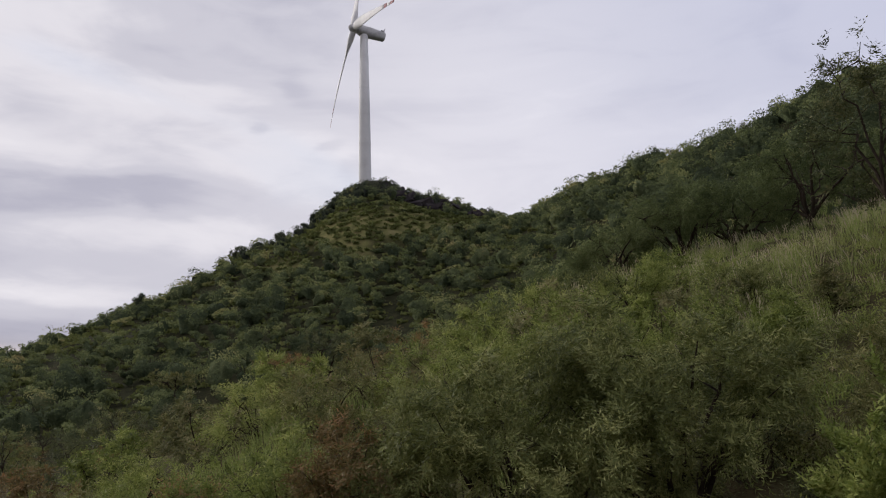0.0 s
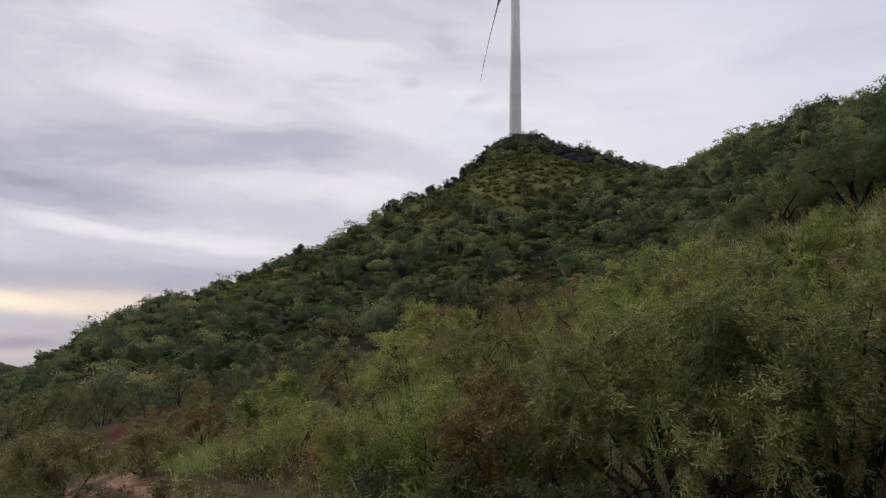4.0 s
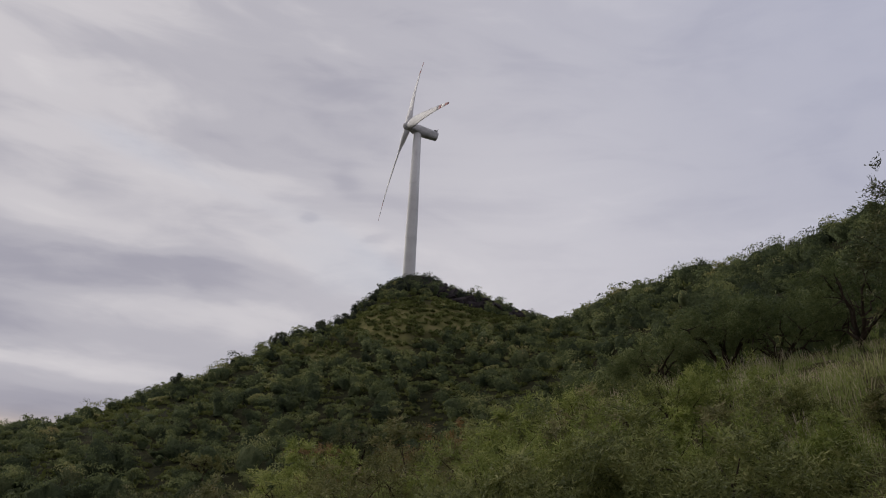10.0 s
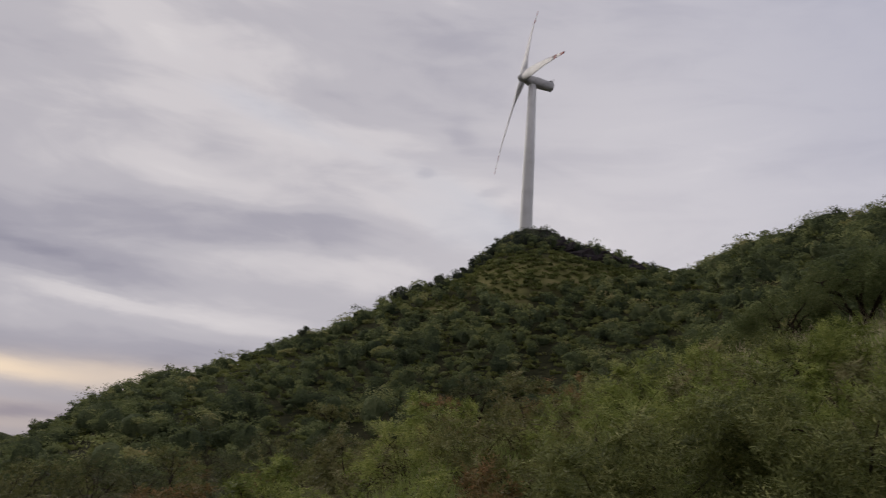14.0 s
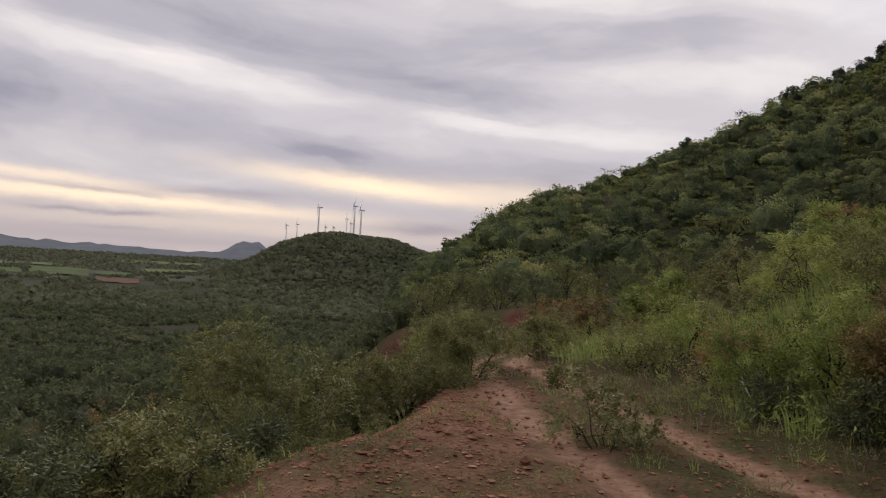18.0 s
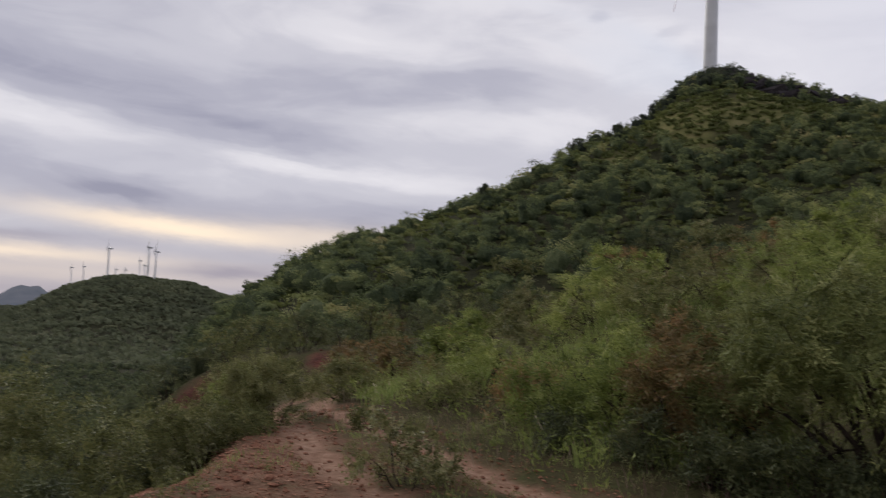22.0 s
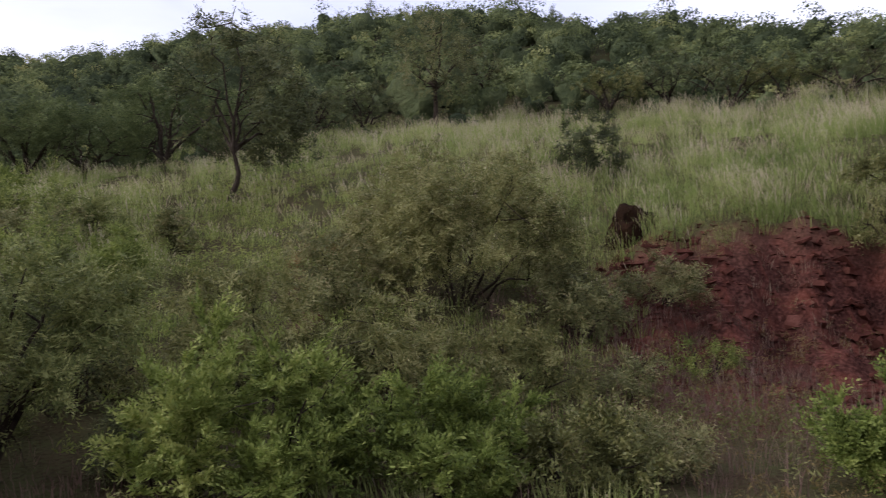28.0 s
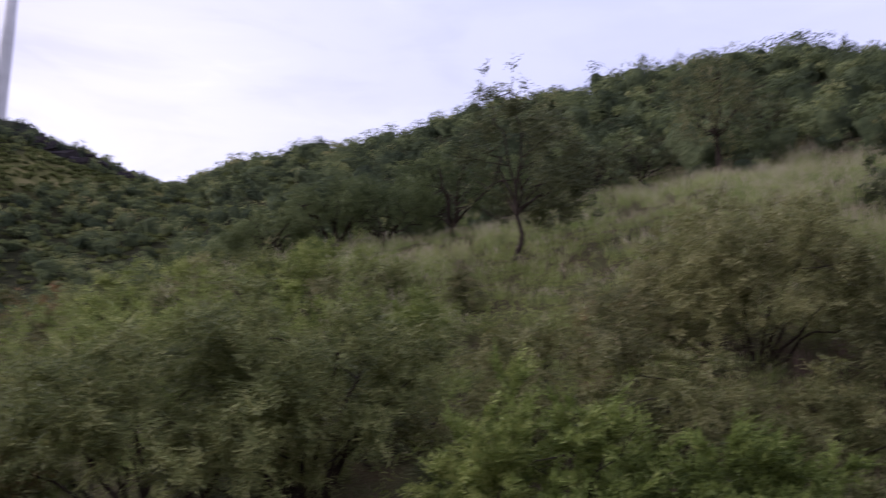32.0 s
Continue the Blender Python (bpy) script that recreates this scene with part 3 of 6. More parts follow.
# the line of hills out on the plain: bearings and the angle at which their tops stand
FAR_AZ = [-50, -47, -45.4, -43.5, -41.5, -39.2, -37.7, -36.2, -34.2, -32.5, -28, -22]
FAR_TOP = [-68, -62, -48, -28, 6, 26, 31, 26, 25, 10, -20, -60]


def smooth_interp(a, xs, ys):
    """Interpolation with slow turns at the given points."""
    xs, ys = np.asarray(xs, float), np.asarray(ys, float)
    m = np.gradient(ys, xs)
    i = np.clip(np.searchsorted(xs, a, side="right") - 1, 0, len(xs) - 2)
    h = xs[i + 1] - xs[i]
    t = np.clip((a - xs[i]) / h, 0, 1)
    h00, h10, h01, h11 = 2 * t**3 - 3 * t**2 + 1, t**3 - 2 * t**2 + t, -2 * t**3 + 3 * t**2, t**3 - t**2
    lim = 0.6
    return h00 * ys[i] + lim * h10 * h * m[i] + h01 * ys[i + 1] + lim * h11 * h * m[i + 1]


def brink(az, r):
    """How far the red cut steps back or forward at each bearing."""
    win = np.clip((az - 57) / 6, 0, 1) * np.clip((118 - az) / 8, 0, 1) * np.clip((r - 10.5) / 2.5, 0, 1) * np.clip((24 - r) / 5, 0, 1)
    w = 1.0 * value_noise(az / 5.0 + 40, az * 0 + 3.3, 15) + 0.6 * value_noise(az / 1.9 + 40, az * 0 + 7.7, 16) + 0.15 * value_noise(az / 0.8 + 40, az * 0 + 1.1, 17)
    return win * (w - 0.7 * np.exp(-((az - 80.5) / 3.2) ** 2))


def height(x, y):
    """Height of the ground at plan points (numpy arrays)."""
    x, y = np.asarray(x, float), np.asarray(y, float)
    az, r = np.degrees(np.arctan2(x, y)), np.maximum(np.hypot(x, y), 0.01)
    lin = lambda ys: np.interp(az, BEARING, ys)
    plan, r = r, r + brink(az, r)
    R = [np.zeros_like(r), np.full_like(r, 7.0)] + [lin(q) for q in (R_FOOT, R_CREST, R_BACK, R_SKY, R_REAR)]
    Z = [np.zeros_like(r)] + [lin(q) for q in (Z_NEAR, Z_FOOT, Z_CREST, Z_BACK)] + [smooth_interp(az, BEARING, Z_SKY), lin(Z_REAR)]
    for rr, zz in ((620.0, -50.0), (1000.0, -58.0), (1700.0, -66.0), (2600.0, -74.0), (5200.0, -80.0)):
        R.append(np.full_like(r, rr))
        Z.append(np.full_like(r, zz))
    R, Z = np.stack(R), np.stack(Z)
    # slopes limited at the knots, so that nothing overshoots
    h = np.diff(R, axis=0)
    d = np.diff(Z, axis=0) / h
    m = np.zeros_like(Z)
    m[1:-1] = np.where(d[:-1] * d[1:] > 0, 2 * d[:-1] * d[1:] / (d[:-1] + d[1:] + np.where(d[:-1] + d[1:] == 0, 1, 0)), 0)
    m[0], m[-1] = 0, d[-1]
    z = np.zeros_like(r)
    for k in range(len(h)):
        on = (r >= R[k]) & (r < R[k + 1]) if k < len(h) - 1 else (r >= R[k])
        t = np.clip((r - R[k]) / h[k], 0, 1)
        v = (2 * t**3 - 3 * t**2 + 1) * Z[k] + (t**3 - 2 * t**2 + t) * h[k] * m[k] + (-2 * t**3 + 3 * t**2) * Z[k + 1] + (t**3 - t**2) * h[k] * m[k + 1]
        z = np.where(on, v, z)
    r = plan
    # the hills on the plain that carry the far turbines
    top = np.interp(az, FAR_AZ, FAR_TOP) + 66
    z = z + np.where((az > -50) & (az < -22), np.maximum(top, 0) * np.exp(-((r - 1550) / 330.0) ** 2), 0)
    z = z + 92 * np.exp(-((az + 39.3) / 2.6) ** 2 - ((r - 2450) / 330.0) ** 2)
    # unevenness, finer nearby
    amp = np.clip((r - 4) / 20, 0, 1)
    z = z + amp * (0.25 * value_noise(x / 5.0, y / 5.0, 3) + 0.10 * value_noise(x / 1.7, y / 1.7, 4))
    z = z + 0.025 * value_noise(x / 0.45, y / 0.45, 5) * np.clip((60 - r) / 40, 0, 1) + 0.012 * value_noise(x / 0.17, y / 0.17, 6) * np.clip((20 - r) / 8, 0, 1)
    z = z + np.clip((r - 50) / 80, 0, 1) * (1.2 * value_noise(x / 26.0, y / 26.0, 7) + 0.6 * value_noise(x / 11.0, y / 11.0, 8))
    z = z - 0.05 * rut(x, y)
    # low banks at the two bare scars
    z = z + 0.7 * np.exp(-((az + 25.5) / 4.0) ** 2) * np.clip((r - 27.4) / 2.2, 0, 1) * np.exp(-np.maximum(r - 30, 0) / 14)
    z = z + 1.5 * np.exp(-((az + 33.5) / 5.0) ** 2) * np.clip((r - 33.2) / 2.4, 0, 1) * np.exp(-np.maximum(r - 36, 0) / 14)
    # broken layers in the red cut
    cut = np.clip((az - 60) / 10, 0, 1) * np.clip((125 - az) / 15, 0, 1) * np.exp(-((r + brink(az, r) - 15.4) / 2.2) ** 2)
    q = (z + 0.22 * value_noise(x / 1.9, y / 1.9, 11) + 0.05 * value_noise(x / 0.5, y / 0.5, 12)) / 0.30
    f = q - np.floor(q)
    shelf = 0.30 * (np.clip((f - 0.62) / 0.38, 0, 1) - f)
    z = z + cut * (1.1 * shelf + 0.42 * value_noise(x / 1.1, y / 1.1, 13) + 0.16 * value_noise(x / 0.34, y / 0.34, 14))
    return z


# the wheel ruts of the track, as plan curves
RUT_A = [(9.0, -14.0), (9.6, -6.0), (8.4, 0.4), (6.0, 3.2), (2.6, 5.4), (-1.0, 7.3), (-2.6, 9.0), (-4.2, 10.6), (-5.9, 12.6), (-7.6, 16.0), (-8.4, 21.0)]
RUT_B = [(7.2, -14.0), (7.8, -6.0), (7.4, -0.6), (6.2, 1.4), (2.4, 3.7), (-1.6, 5.8), (-3.4, 7.7), (-4.9, 9.9), (-6.7, 12.6), (-8.9, 16.2), (-9.9, 21.0)]


def line_distance(x, y, pts):
    best = np.full(np.shape(x), 1e9)
    for (x0, y0), (x1, y1) in zip(pts[:-1], pts[1:]):
        dx, dy = x1 - x0, y1 - y0
        t = np.clip(((x - x0) * dx + (y - y0) * dy) / (dx * dx + dy * dy), 0, 1)
        best = np.minimum(best, np.hypot(x - x0 - t * dx, y - y0 - t * dy))
    return best


def rut(x, y):
    d = np.minimum(line_distance(x, y, RUT_A), line_distance(x, y, RUT_B))
    return np.exp(-(d / 0.28) ** 2)


def bareness(x, y):
    """How bare the ground is (0 to 1) and how red."""
    az, r = np.degrees(np.arctan2(x, y)), np.hypot(x, y)
    mound = 0.78 * np.clip((az + 70) / 14, 0, 1) * np.clip((-14 - az) / 9, 0, 1)
    verge = 0.40 * np.clip((az + 26) / 9, 0, 1) * np.clip((50 - az) / 14, 0, 1)
    close = np.clip((6.0 - r) / 3.5, 0, 1)
    bare = np.maximum(rut(x, y), ((mound + verge) * (1 - close) + 0.56 * close) * np.clip(1.25 - r / 13.0, 0, 1))
    bare = np.maximum(bare, 0.8 * np.exp(-((az + 28) / 10.0) ** 2 - ((r - 9) / 4.5) ** 2))
    d = np.minimum(line_distance(x, y, RUT_A), line_distance(x, y, RUT_B))
    bare = np.maximum(bare, 0.50 * np.exp(-(d / 1.1) ** 2))
    cut = np.clip((az - 56) / 7, 0, 1) * np.clip((125 - az) / 15, 0, 1) * np.exp(-((r + brink(az, r) - 15.4) / np.where(r < 15.4, 4.8, 2.1)) ** 2)
    scar = np.exp(-((az + 25.2) / 1.3) ** 2 - ((r - 28.6) / 1.1) ** 2) + np.exp(-((az + 33.2) / 2.2) ** 2 - ((r - 34.6) / 1.1) ** 2)
    gully = 0.9 * np.exp(-((az - 39.5) / 2.2) ** 2 - ((r - 15) / 2.5) ** 2)
    red = np.clip(1.25 * cut + 1.1 * scar + gully, 0, 1)
    return np.clip(np.maximum(bare, red), 0, 1), red


def grassy(P):
    """The grassy belt that runs round the slope under the knoll."""
    x, y = P[:, 1] * np.sin(np.radians(P[:, 0])), P[:, 1] * np.cos(np.radians(P[:, 0]))
    e = np.degrees(np.arctan2(height(x, y) - 1.6, P[:, 1])) + 0.4 * value_noise(P[:, 0] / 1.5, P[:, 1] / 15, 27)
    low, top = np.interp(P[:, 0], [-5, -2, 4, 9], [12.4, 11.8, 12.6, 13.8]), np.interp(P[:, 0], [-5, -2, 2, 9], [12.8, 14.6, 14.8, 14.0])
    patch = ((P[:, 0] + 5.2) / 1.6) ** 2 + ((e - 11.0) / 0.55) ** 2 < 1
    return ((P[:, 0] > -5) & (P[:, 0] < 9) & (e > low) & (e < top) & (P[:, 1] < 175)) | patch


def build_ground():
    az = np.concatenate([np.arange(-180, -76, 2.0), np.arange(-76, 58, 0.8), np.arange(58, 110, 0.42), np.arange(110, 180, 2.0)])
    r = np.concatenate([[0.35, 0.8, 1.4], np.geomspace(2.0, 12, 52), np.linspace(12.1, 14.2, 18), np.linspace(14.25, 18.3, 78), np.linspace(18.4, 19, 5), np.geomspace(19.4, 60, 36), np.geomspace(62, 4950, 80)])
    A, R = np.meshgrid(np.radians(az), r)
    X, Y = R * np.sin(A), R * np.cos(A)
    Z = height(X, Y)
    na, nr = len(az), len(r)
    V = np.stack([X, Y, Z], -1).reshape(-1, 3)
    V = np.concatenate([V, [[0, 0, float(height(np.array([0.0]), np.array([0.0]))[0])]]])
    i, j = np.meshgrid(np.arange(nr - 1), np.arange(na), indexing="ij")
    jn = (j + 1) % na
    Q = np.stack([i * na + j, (i + 1) * na + j, (i + 1) * na + jn, i * na + jn], -1).reshape(-1, 4)[:, ::-1]
    k = np.arange(na)
    T = np.stack([np.full(na, nr * na), k, (k + 1) % na], -1)[:, ::-1]
    me = mesh_from("ground", V, Q, T, smooth=True, mats=[M_GROUND])
    bare, red = bareness(V[:, 0], V[:, 1])
    rr, aa = np.hypot(V[:, 0], V[:, 1]), np.degrees(np.arctan2(V[:, 0], V[:, 1]))
    field = np.clip((rr - 900) / 100, 0, 1) * np.clip((2500 - rr) / 300, 0, 1) * np.clip((-45.5 - aa) / 2, 0, 1) * (V[:, 2] < -40)
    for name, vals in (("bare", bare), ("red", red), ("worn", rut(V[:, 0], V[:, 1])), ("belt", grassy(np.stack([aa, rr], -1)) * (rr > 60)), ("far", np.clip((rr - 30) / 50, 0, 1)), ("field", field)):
        at = me.attributes.new(name, "FLOAT", "POINT")
        at.data.foreach_set("value", vals.astype(np.float32))
    ob = new("ground", me)
    tagged(ob, "reddish stony hillside earth with dry litter and low herbs", "ground", kind="structure")


build_ground()


# ======== plants ========
def crown_pads(rng, pads, w, d, h, lift, lobes, flat=0.0):
    """Centres and facings of the leafy pads of a crown; w, d, h: its full width, depth and height; lift: height of its underside."""
    lobes = int(lobes * 1.6)
    th, rho = rng.uniform(0, 2 * np.pi, lobes), np.sqrt(rng.uniform(0.02, 1, lobes)) * 0.80
    dome = np.sqrt(1 - rho**2) if flat < 0.5 else 0.62 + 0.3 * np.sqrt(1 - rho**2)
    zc = rng.uniform(0.10 + 0.40 * flat, 0.80, lobes) * dome
    c = np.stack([rho * np.cos(th), rho * np.sin(th), zc], -1)
    rad = rng.uniform(0.13, 0.31, lobes)
    pick = rng.choice(lobes, pads, p=rad**2.5 / np.sum(rad**2.5))
    dirs = unit(rng.normal(size=(pads, 3)) + np.array([0, 0, 0.25]))
    p = c[pick] + dirs * np.array([1, 1, 0.85]) * (rad[pick] * rng.uniform(0.08, 1.08, pads) ** 0.6)[:, None]
    p[:, 2] = np.where(p[:, 2] < 0.04, 0.04 + 0.22 * rng.random(pads), p[:, 2])
    size = np.array([w / 2, d / 2, h])
    out = unit(dirs * np.array([1, 1, 0.6]) + 0.4 * unit(p - np.array([0, 0, 0.3])))
    return p * size + np.array([0, 0, lift]), out, c * size + np.array([0, 0, lift])


def pad_sprays(rng, centre, out, per_pad, reach, per, leaf_l, leaf_w, upright=0.0):
    """Fans of leafy twigs spread in each pad's plane, the leaves set to both sides of every twig."""
    P = len(centre)
    nrm = unit(out * 0.8 + np.array([0, 0, 0.5]) + rng.normal(size=(P, 3)) * 0.3)
    u = unit(np.cross(nrm, rng.normal(size=(P, 3))))
    v = np.cross(nrm, u)
    I = np.repeat(np.arange(P), per_pad)
    n = len(I)
    a = rng.uniform(0, 2 * np.pi, n)
    flat = u[I] * np.cos(a)[:, None] + v[I] * np.sin(a)[:, None]
    d = unit(flat * (1 - 0.5 * upright) + out[I] * 0.55 + nrm[I] * (0.12 + upright) + rng.normal(size=(n, 3)) * 0.16)
    R = (reach * rng.uniform(0.55, 1.35, n))
    base = centre[I] - d * (R * 0.35)[:, None] + nrm[I] * (rng.normal(size=n) * reach * 0.12)[:, None]
    J = np.repeat(np.arange(n), per)
    t = np.tile((np.arange(per) + 0.7) / per, n)
    b = base[J] + d[J] * (R[J] * t)[:, None]
    b[:, 2] -= 0.12 * R[J] * t * t
    ref = unit(np.cross(nrm[I], d))
    sgn = np.where(np.arange(len(J)) % 2 == 0, 1.0, -1.0)[:, None]
    along = unit(d[J] * 0.8 + ref[J] * sgn * 0.75 + rng.normal(size=(len(J), 3)) * 0.2)
    side = unit(np.cross(along, nrm[I][J] + rng.normal(size=(len(J), 3)) * 0.6))
    k = rng.uniform(0.65, 1.25, len(J)) * (1.1 - 0.35 * t)
    return leaf_quads(b, along, side, leaf_l * k, leaf_w * k)


def limb_meshes(rng, lobes_at, base_r, fork, wander=0.12):
    """A trunk if the plant has one, and every stem or limb with its side shoots: a list of (verts, quads)."""
    out = []
    if fork > 0:
        top = np.array([rng.normal() * 0.08 * fork, rng.normal() * 0.08 * fork, fork])
        t = np.linspace(0, 1, 7)[:, None]
        tr = t * top + np.sin(t * 5 + rng.random() * 6) * np.array([1, 0.7, 0]) * wander * 0.35
        tr[0] = (0, 0, -0.25)
        tr[-1] = top
        out.append(tubes([tr], [np.linspace(base_r * 1.3, base_r * 0.75, 7)], 7))
    else:
        top = np.array([0, 0, -0.12])
    for c in lobes_at:
        t = np.linspace(0, 1, 7)[:, None]
        start = top if fork > 0 else top + np.array([c[0], c[1], 0]) * 0.12
        bend = np.array([0, 0, 1.0]) * 0.16 * np.linalg.norm(c - start)
        pth = start + (c - start) * t + bend * np.sin(t * np.pi) * 0.6 + rng.normal(size=(7, 3)) * wander * 0.35 * np.sin(t * np.pi)
        paths, radii = [pth], [np.linspace(base_r * (0.62 if fork > 0 else 0.75), base_r * 0.13, 7)]
        for _ in range(3):
            k = rng.integers(2, 6)
            dd = unit(rng.normal(size=3) + np.array([0, 0, 0.4])) * np.linalg.norm(c - start) * rng.uniform(0.22, 0.5)
            paths.append(pth[k] + dd * np.linspace(0, 1, 4)[:, None] + rng.normal(size=(4, 3)) * 0.02)
            radii.append(np.linspace(base_r * 0.28, base_r * 0.06, 4))
        out.append(tubes(paths, radii, 5))
    return out


def plant(kind, label, category, seed, w, d, h, lift, n, per, leaf_l, leaf_w, leaf_mat, base_r, fork=0.0, lobes=12, twig=0.3, flat=0.0, group="", upright=0.0, stems=7, simple=False):
    """A shrub or tree: an Empty at its base with stems or trunk and limbs, and the crown, as parts; n: twigs."""
    rng = np.random.default_rng(seed)
    root = new(kind)
    per_pad, leaf_l, leaf_w, twig, n = 8, leaf_l * 1.14, leaf_w * 1.5, twig * 1.12, int(n * 0.75)
    centre, out, lobes_at = crown_pads(rng, max(8, n // per_pad), w, d, h, lift, lobes, flat)
    V, Q = pad_sprays(rng, centre, out, per_pad, twig, per, leaf_l, leaf_w, upright)
    T = None
    if simple:
        c = V.reshape(-1, 4, 3)
        V = np.stack([c[:, 0], c[:, 1] * 1.3 - c[:, 0] * 0.3, c[:, 2] * 1.15 - c[:, 0] * 0.15], 1).reshape(-1, 3)
        Q, T = None, np.arange(len(V)).reshape(-1, 3)
    crown = mesh_from("crown", V, Q, T)
    sprays = len(centre) * per_pad
    own = np.clip(rng.normal(size=sprays) * 0.15 + np.repeat(rng.normal(size=len(centre)) * 0.10, per_pad), -0.35, 0.38)
    crown.attributes.new("tint", "FLOAT", "POINT").data.foreach_set("value", np.repeat(own, len(V) // sprays).astype(np.float32))
    meshes = limb_meshes(rng, lobes_at[:stems], base_r, fork, 0.12 * h / 2)
    for k, (tv, tq) in enumerate(meshes):
        part("trunk" if fork > 0 and k == 0 else ("limb" if fork > 0 else "stem"), mesh_from("wood", tv, tq, smooth=True), M_BARK, root)
    part("crown", crown, leaf_mat, root)
    return tagged(root, label, category, group)


def put(ob, az, r, turn=0.0, size=1.0, sink=0.0):
    """Stand a thing on the ground at a bearing and distance."""
    x, y = r * math.sin(radians(az)), r * math.cos(radians(az))
    z = float(height(np.array([x]), np.array([y]))[0]) - sink
    ob.matrix_basis = pose(x, y, z, 0, 0, turn) @ Matrix.Diagonal((size, size, size, 1))
    return ob


def put_copy(ob, az, r, turn=0.0, size=1.0, sink=0.0):
    x, y = r * math.sin(radians(az)), r * math.cos(radians(az))
    z = float(height(np.array([x]), np.array([y]))[0]) - sink
    c = copy_thing(ob, Matrix.Identity(4))
    c.matrix_basis = pose(x, y, z, 0, 0, turn) @ Matrix.Diagonal((size, size, size, 1))
    return c


# ---- shrubs beside the track, each with its own build ----
THORN = "sprawling olive-green thorn shrub with feathery leaves beside the track"
LEAFY = "bright green broad-leaved shrub with upright twigs on the bank"


def shrub(seed, az, r, w, h, leaf, kind="shrub", label="", n=None, leaf_l=0.066, leaf_w=0.019, d=None, lift=0.0, fork=0.0, flat=0.0, base_r=0.03, lobes=16, twig=0.27, per=8, sink=0.0, cat="shrub", upright=0.0, stems=8):
    d = d or w * 0.85
    n = n or int(240 * (w * h + w * d) / (1 + max(0, r - 9) / 14))
    fine = 1.0 if leaf is M_LEAFY or leaf_l < 0.058 else (0.8 if r < 25 else 0.55)
    n, leaf_l, leaf_w = int(n / fine ** 1.35), leaf_l * fine, leaf_w * fine
    ob = plant(kind, label, cat, seed, w, d, h, lift, n, per, leaf_l, leaf_w, leaf, base_r, fork, lobes, twig, flat, "", upright, stems, r > 8.2 and leaf is not M_LEAFY)
    return put(ob, az, r, (seed * 47) % 360, 1.0, sink)


M_PETAL = leaf_material("yellow_petals", [(0.1, (0.45, 0.38, 0.10)), (1.0, (0.58, 0.52, 0.22))], 0.3, 0.6, 2.0)


def blossoms(az, r, reach, top):
    """Tiny yellow flowers over the crown of the shrub at that spot."""
    rng = np.random.default_rng(461)
    x, y = r * math.sin(radians(az)), r * math.cos(radians(az))
    z = float(height(np.array([x]), np.array([y]))[0])
    d = unit(rng.normal(size=(240, 3)) + np.array([0, 0, 0.5]))
    d[:, 2] = np.abs(d[:, 2])
    p = np.array([x, y, z]) + d * np.array([reach, reach * 0.85, top * 0.92])
    V, Q = leaf_quads(p, unit(rng.normal(size=p.shape)), unit(rng.normal(size=p.shape)), np.full(240, 0.030), np.full(240, 0.026))
    tagged(new("blossoms", mesh_from("blossoms", V, Q, mats=[M_PETAL])), "tiny yellow flowers dotted over a shrub", "flowers", kind="stuff")


